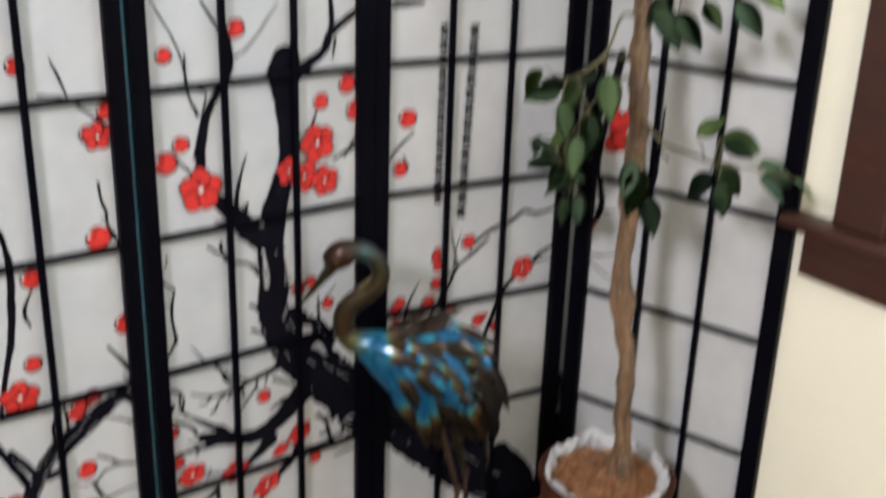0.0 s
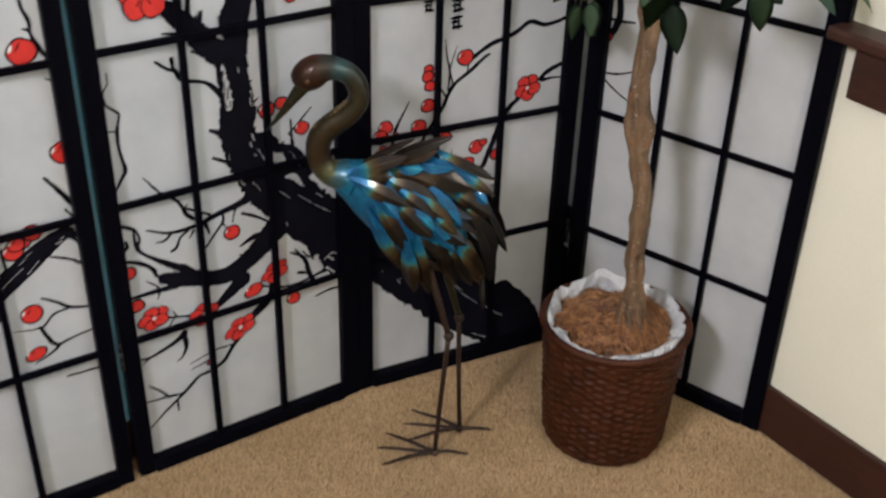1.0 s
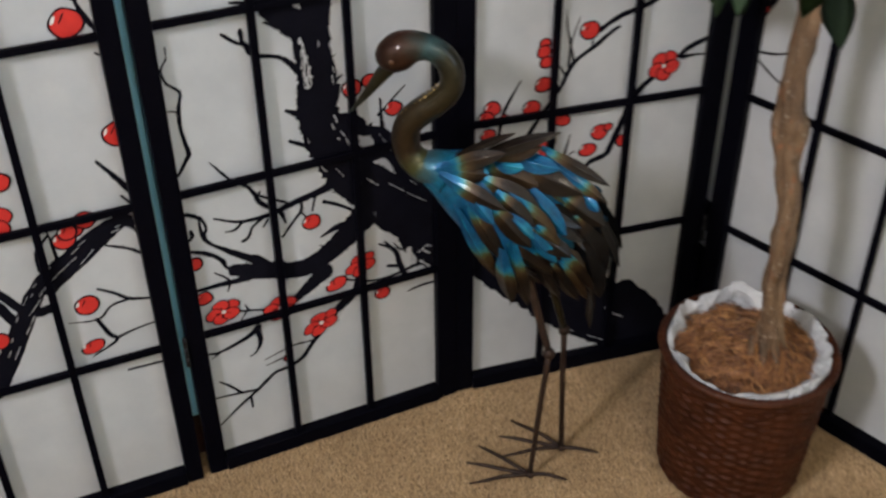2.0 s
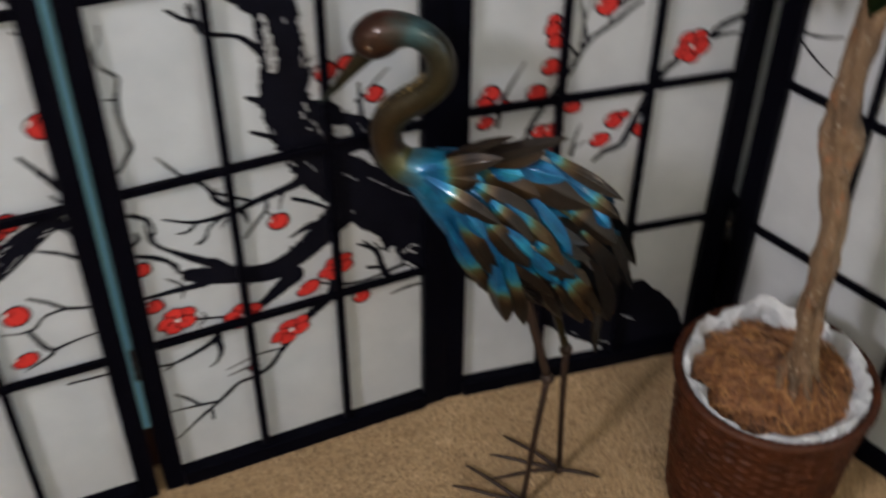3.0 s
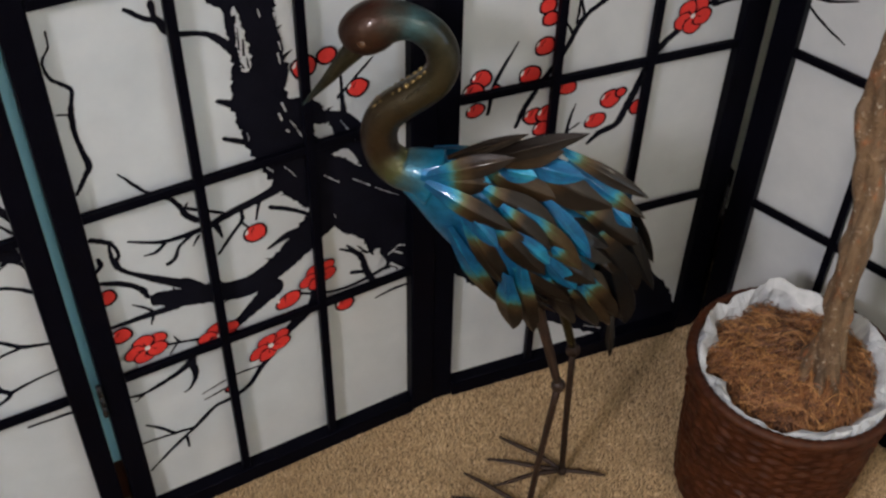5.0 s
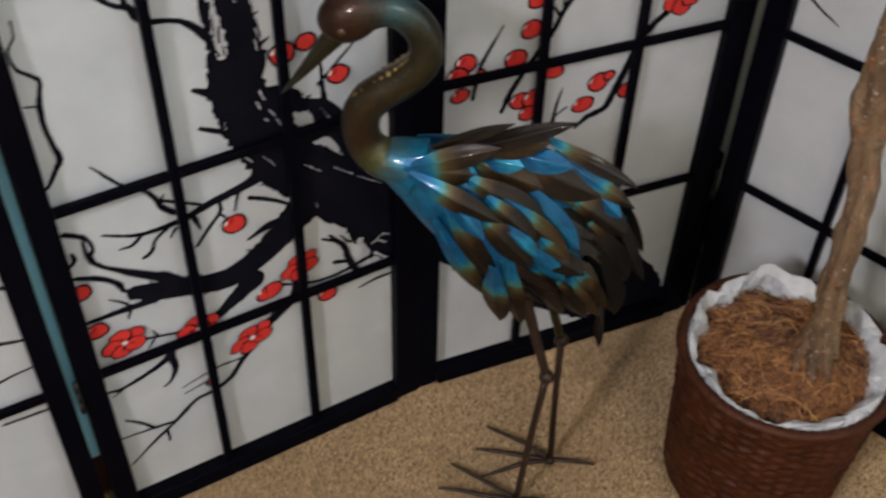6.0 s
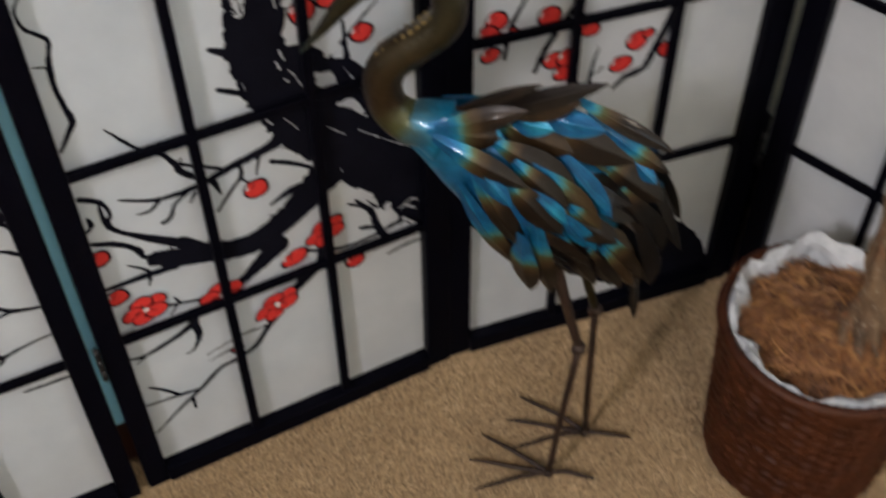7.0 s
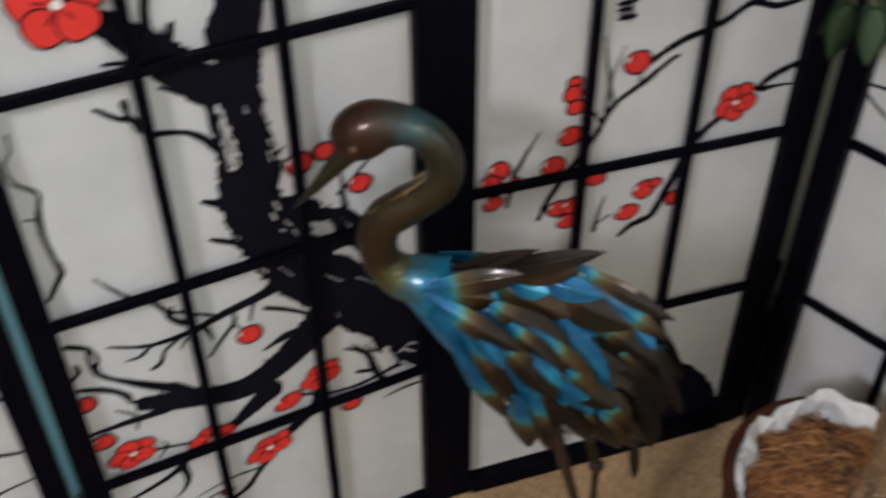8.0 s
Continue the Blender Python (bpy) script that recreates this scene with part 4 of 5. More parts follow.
def blossom(key, s, z, r, squash=0.9, turn=0.0):
    ink, red, dark, bare = bmesh.new(), bmesh.new(), bmesh.new(), bmesh.new()
    y0, y1 = lift(key), 0
    c, d = math.cos(radians(turn)), math.sin(radians(turn))
    spots = []
    for k in range(5):
        a = 2 * math.pi * (k + 0.25) / 5
        p, o = 0.56 * r * math.cos(a), 0.56 * r * squash * math.sin(a)
        spots.append((s + p * c - o * d, z + p * d + o * c, a))
    for x, w, a in spots:
        blob(ink, x, w, lift(key), 0.475 * r + 0.0012, squash, turn, x * 70, 0.08)
        blob(red, x, w, lift(key), 0.475 * r - 0.0010, squash, turn, x * 70, 0.08)
    for x, w, a in spots:
        blob(dark, s + (x - s) * 0.62, w + (z - w) * 0.38, lift(key), 0.17 * r, 0.16, math.degrees(a) + turn, x * 40)
    blob(bare, s, z, lift(key), 0.13 * r, 0.9, turn, 2.0)
    two_tone(key, ink, red, "blossom_outline")
    part("blossom_crease", dark, M_INK, PAPERS[key])
    part("blossom_heart", bare, M_BARE, PAPERS[key])


# Panel B: the leaning trunk, its limbs and twigs.
stroke("B", [(0.4415, 0.3154, 0.1112), (0.4081, 0.3588, 0.108), (0.3687, 0.4074, 0.1016), (0.3322, 0.4520, 0.0958), (0.2986, 0.4866, 0.0921), (0.2729, 0.5242, 0.0783), (0.2543, 0.5616, 0.0677), (0.2448, 0.6019, 0.0601), (0.2443, 0.6410, 0.0506), (0.2477, 0.6771, 0.0474), (0.2542, 0.7101, 0.0386)])
stroke("B", [(0.3850, 0.4190, 0.0417), (0.3488, 0.4886, 0.0293), (0.3254, 0.5370, 0.022), (0.2967, 0.5697, 0.0252), (0.2766, 0.5731, 0.0288)])
stroke("B", [(0.3710, 0.4931, 0.02), (0.3476, 0.5376, 0.013), (0.3196, 0.5542, 0.0089), (0.2995, 0.5576, 0.0089)])
stroke("B", [(0.3435, 0.5386, 0.0104), (0.3419, 0.5667, 0.0051), (0.3414, 0.5968, 0.0032)])
stroke("B", [(0.3166, 0.5522, 0.0064), (0.3380, 0.5718, 0.0045), (0.3808, 0.6099, 0.0025)])
stroke("B", [(0.3074, 0.5414, 0.0077), (0.3153, 0.5322, 0.0207), (0.3242, 0.5211, 0.0091)], M_PAPER)
stroke("B", [(0.3288, 0.4940, 0.0053), (0.3418, 0.4907, 0.0106), (0.3546, 0.4735, 0.008)], M_PAPER)
stroke("B", [(0.3207, 0.5621, 0.0064), (0.3299, 0.5680, 0.0127)], M_PAPER)
stroke("B", [(0.3379, 0.3593, 0.0113), (0.3527, 0.3411, 0.0172), (0.3605, 0.3261, 0.013)], M_PAPER)
stroke("B", [(0.3794, 0.3177, 0.0102), (0.3841, 0.2968, 0.0192), (0.3961, 0.2985, 0.0089)], M_PAPER)
stroke("B", [(0.3907, 0.2699, 0.012), (0.4127, 0.2685, 0.0136)], M_PAPER)
stroke("B", [(0.0485, 0.7378, 0.0022), (0.0474, 0.7217, 0.0022), (0.0391, 0.7078, 0.0028), (0.0420, 0.6886, 0.004), (0.0580, 0.6722, 0.0046), (0.0558, 0.6581, 0.0046), (0.0527, 0.6441, 0.0064), (0.0515, 0.6201, 0.0053), (0.0543, 0.5979, 0.0054), (0.0571, 0.5778, 0.0072), (0.0489, 0.5640, 0.0055), (0.0387, 0.5482, 0.0043)])
stroke("B", [(0.0386, 0.6475, 0.0017), (0.0537, 0.6431, 0.0029)])
stroke("B", [(0.1233, 0.7402, 0.0045), (0.1403, 0.7257, 0.0051), (0.1524, 0.7204, 0.008), (0.1613, 0.7041, 0.008), (0.1955, 0.6933, 0.0058), (0.2105, 0.6819, 0.0088), (0.2283, 0.6574, 0.0095)])
stroke("B", [(0.1486, 0.7406, 0.0068), (0.1494, 0.7215, 0.0062)])
stroke("B", [(0.0831, 0.5572, 0.0024), (0.1069, 0.5247, 0.005), (0.1289, 0.5073, 0.0057), (0.1388, 0.4931, 0.0064), (0.1476, 0.4729, 0.0077), (0.1645, 0.4586, 0.0072)])
stroke("B", [(0.1330, 0.5172, 0.0025), (0.1299, 0.5102, 0.0038)])
stroke("B", [(0.1488, 0.4918, 0.0026), (0.1458, 0.4869, 0.0038)])
stroke("B", [(0.0772, 0.4654, 0.0026), (0.1142, 0.4497, 0.0052), (0.1594, 0.4487, 0.0085), (0.1977, 0.4589, 0.0105), (0.2259, 0.4642, 0.0118), (0.2531, 0.4706, 0.0144)])
stroke("B", [(0.1162, 0.4466, 0.0046), (0.1050, 0.4379, 0.0046), (0.0910, 0.4382, 0.002)])
stroke("B", [(0.1463, 0.4450, 0.0052), (0.1311, 0.4344, 0.0039), (0.1239, 0.4196, 0.0053), (0.1148, 0.4148, 0.0053)])
stroke("B", [(0.1553, 0.4408, 0.0046), (0.1471, 0.4290, 0.0013)])
stroke("B", [(0.1467, 0.4849, 0.0045), (0.1867, 0.4621, 0.0039)])
stroke("B", [(0.1775, 0.4453, 0.0079), (0.1823, 0.4273, 0.0027)])
stroke("B", [(0.2319, 0.4641, 0.0052), (0.2246, 0.4373, 0.0027)])
stroke("B", [(0.2088, 0.4586, 0.0046), (0.2075, 0.4417, 0.0046), (0.1943, 0.4270, 0.0047), (0.1750, 0.4045, 0.004)])
stroke("B", [(0.2065, 0.4397, 0.0033), (0.2144, 0.4286, 0.0027)])
stroke("B", [(0.2438, 0.4479, 0.006), (0.2727, 0.4313, 0.0054), (0.2995, 0.4099, 0.0034)])
stroke("B", [(0.1995, 0.6109, 0.0048), (0.2145, 0.6025, 0.011)])
stroke("B", [(0.2010, 0.5617, 0.0056), (0.2269, 0.5471, 0.0075)])
stroke("B", [(0.3075, 0.4047, 0.0481), (0.2760, 0.3765, 0.0402), (0.2446, 0.3533, 0.0348), (0.2063, 0.3382, 0.0321), (0.1643, 0.3451, 0.0277), (0.1233, 0.3579, 0.0273), (0.0963, 0.3684, 0.0203)])
stroke("B", [(0.2963, 0.3920, 0.0179), (0.2632, 0.3967, 0.0123), (0.2350, 0.3863, 0.0034)])
stroke("B", [(0.2341, 0.3198, 0.0312), (0.2018, 0.2957, 0.0186), (0.1735, 0.2745, 0.0101), (0.1603, 0.2609, 0.0058)])
stroke("B", [(0.0973, 0.3733, 0.0061), (0.0853, 0.3766, 0.0054), (0.0824, 0.3866, 0.008), (0.0755, 0.3967, 0.0073), (0.0585, 0.4100, 0.0073), (0.0385, 0.4194, 0.0059)])
stroke("B", [(0.0401, 0.4832, 0.007), (0.0551, 0.4739, 0.0064), (0.0621, 0.4637, 0.0045), (0.0640, 0.4507, 0.0045), (0.0588, 0.4419, 0.0078), (0.0647, 0.4278, 0.0065), (0.0817, 0.4125, 0.0066), (0.1016, 0.3961, 0.0107), (0.1265, 0.3787, 0.0135), (0.1514, 0.3593, 0.0137)])
stroke("B", [(0.0561, 0.4699, 0.0032), (0.0560, 0.4559, 0.0045), (0.0569, 0.4449, 0.0058)])
stroke("B", [(0.0419, 0.4542, 0.0051), (0.0428, 0.4452, 0.0065), (0.0357, 0.4374, 0.0039)])
stroke("B", [(0.0329, 0.3489, 0.0055), (0.0730, 0.3490, 0.0082), (0.1151, 0.3471, 0.011)])
stroke("B", [(0.0662, 0.3730, 0.002), (0.0861, 0.3527, 0.0041), (0.0819, 0.3329, 0.0021)])
stroke("B", [(0.1206, 0.3858, 0.004), (0.1336, 0.3825, 0.004), (0.1524, 0.3632, 0.0041)])
stroke("B", [(0.0945, 0.2910, 0.0035), (0.1375, 0.2792, 0.0043)])
stroke("B", [(0.1046, 0.2997, 0.0021), (0.1095, 0.2877, 0.0035)])
stroke("B", [(0.0953, 0.2731, 0.0021), (0.1075, 0.2887, 0.0035)])
stroke("B", [(0.0358, 0.2258, 0.0037), (0.0528, 0.2225, 0.0051), (0.0788, 0.2289, 0.0066), (0.1060, 0.2392, 0.0087), (0.1211, 0.2508, 0.0101)])
stroke("B", [(0.0417, 0.2139, 0.0015), (0.0527, 0.2205, 0.0037)])
stroke("B", [(0.1191, 0.2459, 0.0109), (0.1208, 0.2211, 0.0081), (0.1126, 0.2035, 0.0037), (0.1015, 0.1968, 0.0015)])
stroke("B", [(0.1244, 0.1815, 0.0015), (0.1675, 0.1925, 0.003), (0.2035, 0.1927, 0.0038)])
stroke("B", [(0.1252, 0.1687, 0.0015), (0.1543, 0.1750, 0.003)])
stroke("B", [(0.0384, 0.0739, 0.0024), (0.0706, 0.0998, 0.0047), (0.1048, 0.1237, 0.0054), (0.1219, 0.1371, 0.0069), (0.1390, 0.1496, 0.0054), (0.1631, 0.1531, 0.0069), (0.1872, 0.1644, 0.0076), (0.2034, 0.1858, 0.0076), (0.2247, 0.2081, 0.009), (0.2461, 0.2353, 0.0134), (0.2754, 0.2594, 0.0177)])
stroke("B", [(0.0369, 0.1330, 0.0023), (0.0749, 0.1292, 0.0046), (0.1078, 0.1246, 0.0047)])
stroke("B", [(0.0472, 0.1643, 0.003), (0.0631, 0.1492, 0.0046), (0.0808, 0.1272, 0.0046)])
stroke("B", [(0.0937, 0.1111, 0.0047), (0.0935, 0.0924, 0.0032)])
stroke("B", [(0.2932, 0.3166, 0.0115), (0.2856, 0.2701, 0.0147), (0.2551, 0.2411, 0.0133)])
stroke("B", [(0.2549, 0.3005, 0.0036), (0.3007, 0.2807, 0.0044), (0.3327, 0.2751, 0.0052), (0.3588, 0.2775, 0.0059), (0.3869, 0.2839, 0.0067), (0.3990, 0.2886, 0.0097), (0.3894, 0.3165, 0.0132)])
stroke("B", [(0.3277, 0.3446, 0.0028), (0.3475, 0.3313, 0.0065), (0.3573, 0.3172, 0.0087), (0.3620, 0.2953, 0.0096), (0.3697, 0.2743, 0.0097), (0.3775, 0.2613, 0.0105)])
stroke("B", [(0.3377, 0.3464, 0.0036), (0.3505, 0.3293, 0.0065)])
stroke("B", [(0.3420, 0.2977, 0.0066), (0.3620, 0.2913, 0.0052)])
stroke("B", [(0.3527, 0.3391, 0.0022), (0.3654, 0.3230, 0.0044), (0.3756, 0.3337, 0.0065)])
stroke("B", [(0.4078, 0.2745, 0.0038), (0.4258, 0.2741, 0.006)])
stroke("B", [(0.3751, 0.2356, 0.003), (0.4002, 0.2400, 0.0046), (0.4282, 0.2394, 0.0046)])
stroke("B", [(0.2521, 0.6218, 0.0576), (0.2486, 0.6650, 0.0534), (0.2431, 0.7074, 0.0511), (0.2517, 0.7454, 0.0457), (0.2603, 0.7901, 0.0386), (0.2750, 0.8369, 0.0383)])
stroke("B", [(0.2382, 0.7175, 0.0374), (0.2036, 0.7564, 0.0401), (0.1787, 0.7859, 0.0347), (0.1468, 0.8197, 0.0245)])
stroke("B", [(0.2007, 0.7694, 0.01), (0.1969, 0.7895, 0.0041), (0.1991, 0.8055, 0.0025)])
stroke("B", [(0.1675, 0.7762, 0.0066), (0.1384, 0.7818, 0.0025)])
stroke("B", [(0.2061, 0.7333, 0.0084), (0.1810, 0.7460, 0.0033)])
stroke("B", [(0.2451, 0.7794, 0.0381), (0.2699, 0.8320, 0.0399), (0.2825, 0.8751, 0.0358), (0.2804, 0.9347, 0.0315), (0.2750, 0.9929, 0.0391), (0.2762, 1.0399, 0.0505)])
stroke("B", [(0.1171, 0.8674, 0.0193), (0.1208, 0.9176, 0.0172), (0.1302, 0.9635, 0.0162), (0.1477, 0.9982, 0.0133), (0.1668, 1.0237, 0.0114)])
stroke("B", [(0.1807, 0.7809, 0.0138), (0.1810, 0.8169, 0.0088), (0.1926, 0.8648, 0.0049), (0.2030, 0.8928, 0.0029)])
stroke("B", [(0.1969, 0.7885, 0.0079), (0.2031, 0.8054, 0.003)])
stroke("B", [(0.1300, 0.8501, 0.0136), (0.0961, 0.8809, 0.0048), (0.0721, 0.9116, 0.0038)])
stroke("B", [(0.1172, 0.9748, 0.0076), (0.1043, 1.0040, 0.0038), (0.0991, 1.0309, 0.0037), (0.0995, 1.0760, 0.0028)])
stroke("B", [(0.1073, 0.9018, 0.0048), (0.1347, 1.0095, 0.0028)])
stroke("B", [(0.3319, 0.9277, 0.006), (0.3392, 0.9466, 0.004), (0.3464, 0.9655, 0.003)])
stroke("B", [(0.3761, 0.8602, 0.0051), (0.4223, 0.8790, 0.0072), (0.4821, 0.8969, 0.0042)])
stroke("B", [(0.3993, 0.8617, 0.0041), (0.4225, 0.8950, 0.0041)])
stroke("B", [(0.2750, 0.9979, 0.0437), (0.2771, 1.0278, 0.0613), (0.2824, 1.0488, 0.0553)])
stroke("B", [(0.2931, 1.0155, 0.0278), (0.3268, 1.0400, 0.02), (0.3574, 1.0595, 0.0161), (0.3699, 1.0874, 0.0151), (0.4036, 1.1109, 0.0132), (0.4414, 1.1333, 0.0122)])
stroke("B", [(0.3646, 1.0684, 0.0131), (0.3732, 1.1064, 0.01), (0.3707, 1.1546, 0.009)])
stroke("B", [(0.3799, 1.0772, 0.0061), (0.3755, 1.0472, 0.003)])
stroke("B", [(0.1647, 1.0197, 0.0116), (0.1761, 1.0466, 0.0154), (0.1765, 1.0847, 0.0135), (0.1668, 1.1220, 0.0115), (0.1663, 1.1671, 0.0095)])
stroke("B", [(0.1021, 1.0268, 0.0038), (0.0924, 1.0731, 0.0028), (0.0776, 1.1104, 0.0028), (0.0468, 1.1662, 0.0019)])
stroke("B", [(0.1287, 1.0146, 0.0058), (0.1020, 1.0218, 0.0029)])
stroke("B", [(0.1732, 1.0567, 0.0048), (0.2150, 1.0810, 0.0029), (0.2694, 1.1473, 0.002)])
stroke("B", [(0.1646, 1.1039, 0.0057), (0.1308, 1.1607, 0.0038)])
stroke("C", [(0.0492, 1.1302, 0.0135), (0.0809, 1.1309, 0.0115), (0.1056, 1.1326, 0.0084)])
stroke("B", [(0.2280, 0.7137, 0.0035), (0.2309, 0.6976, 0.007), (0.2326, 0.6774, 0.01), (0.2344, 0.6573, 0.0113), (0.2342, 0.6422, 0.0102)], M_PAPER)
stroke("B", [(0.2279, 0.7037, 0.0047), (0.2278, 0.6976, 0.0035)])
stroke("B", [(0.2346, 0.6754, 0.0024), (0.2334, 0.6583, 0.003)])
stroke("B", [(0.2298, 0.6905, 0.0012), (0.2294, 0.6654, 0.0018)])
stroke("B", [(0.2363, 0.6532, 0.0018), (0.2372, 0.6421, 0.0024)])
stroke("B", [(0.2273, 0.6524, 0.003), (0.2322, 0.6423, 0.0018)])
# Panel C: the foot of the trunk and the blossoming shoots.
stroke("C", [(0.0407, 0.3276, 0.1491), (0.0928, 0.2728, 0.1408), (0.1608, 0.2028, 0.1373), (0.2455, 0.1219, 0.1321), (0.3286, 0.0486, 0.103), (0.4036, -0.0126, 0.0592)])
stroke("C", [(0.3237, 0.1345, 0.0446), (0.3853, 0.0637, 0.0462), (0.4235, -0.0150, 0.0238)])
stroke("C", [(0.4305, 0.6985, 0.007), (0.4091, 0.6917, 0.007), (0.3800, 0.6879, 0.0079), (0.3481, 0.6971, 0.0078), (0.3184, 0.6809, 0.0088), (0.2659, 0.6638, 0.0087), (0.2304, 0.6424, 0.0077)])
stroke("C", [(0.2674, 0.6475, 0.0065), (0.2566, 0.6415, 0.0065), (0.2280, 0.6194, 0.0079), (0.2023, 0.6033, 0.0071), (0.1882, 0.5823, 0.0079), (0.1781, 0.5603, 0.0072), (0.1640, 0.5382, 0.008), (0.1479, 0.5172, 0.0073), (0.1389, 0.5021, 0.0073), (0.1277, 0.4831, 0.0088), (0.1175, 0.4571, 0.0052)])
stroke("C", [(0.1803, 0.6869, 0.0021), (0.1838, 0.6573, 0.0028), (0.1892, 0.6333, 0.0035), (0.1897, 0.6103, 0.0036), (0.1884, 0.5933, 0.0043)])
stroke("C", [(0.2035, 0.6718, 0.0014), (0.1974, 0.6543, 0.0021), (0.1911, 0.6293, 0.0035), (0.1974, 0.6003, 0.0043)])
stroke("C", [(0.1738, 0.5972, 0.0021), (0.1833, 0.5813, 0.0043)])
stroke("C", [(0.2263, 0.6354, 0.0029), (0.2260, 0.6164, 0.0036)])
stroke("C", [(0.4270, 0.6092, 0.0085), (0.4086, 0.6032, 0.0093), (0.3901, 0.5952, 0.01), (0.3774, 0.5842, 0.0084)])
stroke("C", [(0.4340, 0.5796, 0.0031), (0.4072, 0.5824, 0.0039), (0.3821, 0.5813, 0.0085)])
stroke("C", [(0.3363, 0.5543, 0.0092), (0.3137, 0.5353, 0.0114), (0.3007, 0.5163, 0.0115), (0.2904, 0.4875, 0.0116), (0.2761, 0.4507, 0.0117), (0.2640, 0.4258, 0.0109), (0.2406, 0.4176, 0.0093), (0.2248, 0.4046, 0.0055)])
stroke("C", [(0.1128, 0.5829, 0.0014), (0.1006, 0.5608, 0.0042), (0.0874, 0.5357, 0.0064), (0.0822, 0.5157, 0.0064), (0.0777, 0.4867, 0.005)])
stroke("C", [(0.1999, 0.4728, 0.0015), (0.1936, 0.4489, 0.0045), (0.1901, 0.4220, 0.0069)])
stroke("C", [(0.2090, 0.4411, 0.0023), (0.1913, 0.4310, 0.0038)])
stroke("C", [(0.1694, 0.5144, 0.0088), (0.1860, 0.5155, 0.0103), (0.1996, 0.5126, 0.0059)])
stroke("C", [(0.0921, 0.8901, 0.0042), (0.0632, 0.8662, 0.0063), (0.0425, 0.8423, 0.0052)])
stroke("C", [(0.0816, 0.8213, 0.0053), (0.0702, 0.8441, 0.0032)])
# Panel D: shoots behind the tree.
stroke("D", [(0.0681, 1.0277, 0.0181), (0.0556, 0.9560, 0.0171), (0.0428, 0.8646, 0.0116), (0.0363, 0.7938, 0.0105), (0.0515, 0.7156, 0.0141), (0.0335, 0.6665, 0.0131), (0.0043, 0.6296, 0.0108)])
stroke("D", [(0.1709, 0.9366, 0.0033), (0.1679, 0.8554, 0.0067), (0.1622, 0.7808, 0.0091), (0.1390, 0.7106, 0.0046)])
stroke("D", [(0.1679, 0.8554, 0.0056), (0.1892, 0.8368, 0.0034)])
stroke("D", [(0.0081, 0.5970, 0.0031), (0.0531, 0.6006, 0.0041), (0.0917, 0.6154, 0.002)])
stroke("D", [(0.0177, 0.5967, 0.0041), (0.0544, 0.5719, 0.0041), (0.0915, 0.5549, 0.002)])
stroke("D", [(0.0096, 0.7044, 0.0041), (0.0494, 0.7008, 0.006), (0.0837, 0.7052, 0.003)])
# Panel A: an old limb and its spurs.
stroke("A", [(0.4180, 0.4930, 0.0120), (0.4080, 0.5010, 0.0200), (0.3723, 0.4890, 0.0230), (0.3311, 0.4640, 0.0222), (0.2843, 0.4295, 0.0243), (0.2487, 0.3726, 0.0287), (0.2187, 0.3196, 0.0311), (0.1839, 0.2694, 0.0357)])
stroke("A", [(0.2436, 0.3685, 0.0164), (0.2148, 0.4281, 0.0141), (0.1910, 0.4765, 0.0119)])
stroke("A", [(0.2412, 0.8307, 0.0073), (0.2488, 0.7745, 0.0111), (0.2454, 0.7132, 0.0132), (0.2380, 0.6468, 0.0114), (0.2196, 0.5723, 0.0087), (0.2083, 0.5140, 0.0059)])
stroke("A", [(0.2903, 0.3858, 0.0177), (0.2588, 0.3879, 0.0137), (0.2299, 0.4294, 0.0116), (0.2160, 0.4492, 0.0096)])
stroke("A", [(0.2793, 0.7291, 0.0036), (0.2633, 0.6923, 0.0072), (0.2706, 0.6645, 0.0036)])
stroke("A", [(0.4069, 0.4948, 0.0104), (0.3718, 0.4763, 0.0208), (0.3360, 0.4511, 0.0226), (0.2926, 0.4210, 0.0245)])
stroke("A", [(0.3956, 0.8870, 0.0016), (0.4002, 0.8549, 0.0039), (0.4069, 0.8319, 0.0055), (0.4068, 0.8149, 0.0047), (0.4232, 0.7769, 0.0064), (0.4255, 0.7393, 0.0032)])
stroke("A", [(0.3980, 0.8249, 0.0032), (0.4068, 0.8199, 0.004)])
stroke("A", [(0.4281, 0.7740, 0.004), (0.4154, 0.7869, 0.0016)])
stroke("A", [(0.4166, 0.7493, 0.0024), (0.4235, 0.7443, 0.0032)])
stroke("A", [(0.3903, 0.5985, 0.0042), (0.4105, 0.5689, 0.0076), (0.4312, 0.5344, 0.0094)])
stroke("A", [(0.4123, 0.5399, 0.0026), (0.4242, 0.5233, 0.0052)])
stroke("A", [(0.3090, 0.5053, 0.0034), (0.2898, 0.4829, 0.0051), (0.2875, 0.4547, 0.0061), (0.2957, 0.4341, 0.007)])
stroke("A", [(0.3091, 0.5093, 0.0026), (0.3130, 0.4586, 0.0052)])
stroke("A", [(0.4040, 0.4957, 0.0052), (0.4199, 0.4852, 0.0052), (0.4287, 0.4665, 0.007)])
stroke("A", [(0.3786, 0.4671, 0.0035), (0.4086, 0.4529, 0.0053), (0.4294, 0.4357, 0.0053)])
stroke("A", [(0.3552, 0.3988, 0.0035), (0.3761, 0.3850, 0.0054), (0.3960, 0.3688, 0.0054), (0.4269, 0.3600, 0.0045)])
stroke("A", [(0.3960, 0.3688, 0.0045), (0.3680, 0.3648, 0.0036), (0.3467, 0.3472, 0.0036), (0.3061, 0.3532, 0.0018)])
stroke("A", [(0.3447, 0.3481, 0.0054), (0.3566, 0.3175, 0.0073), (0.3645, 0.3019, 0.0055), (0.3273, 0.2836, 0.0018)])
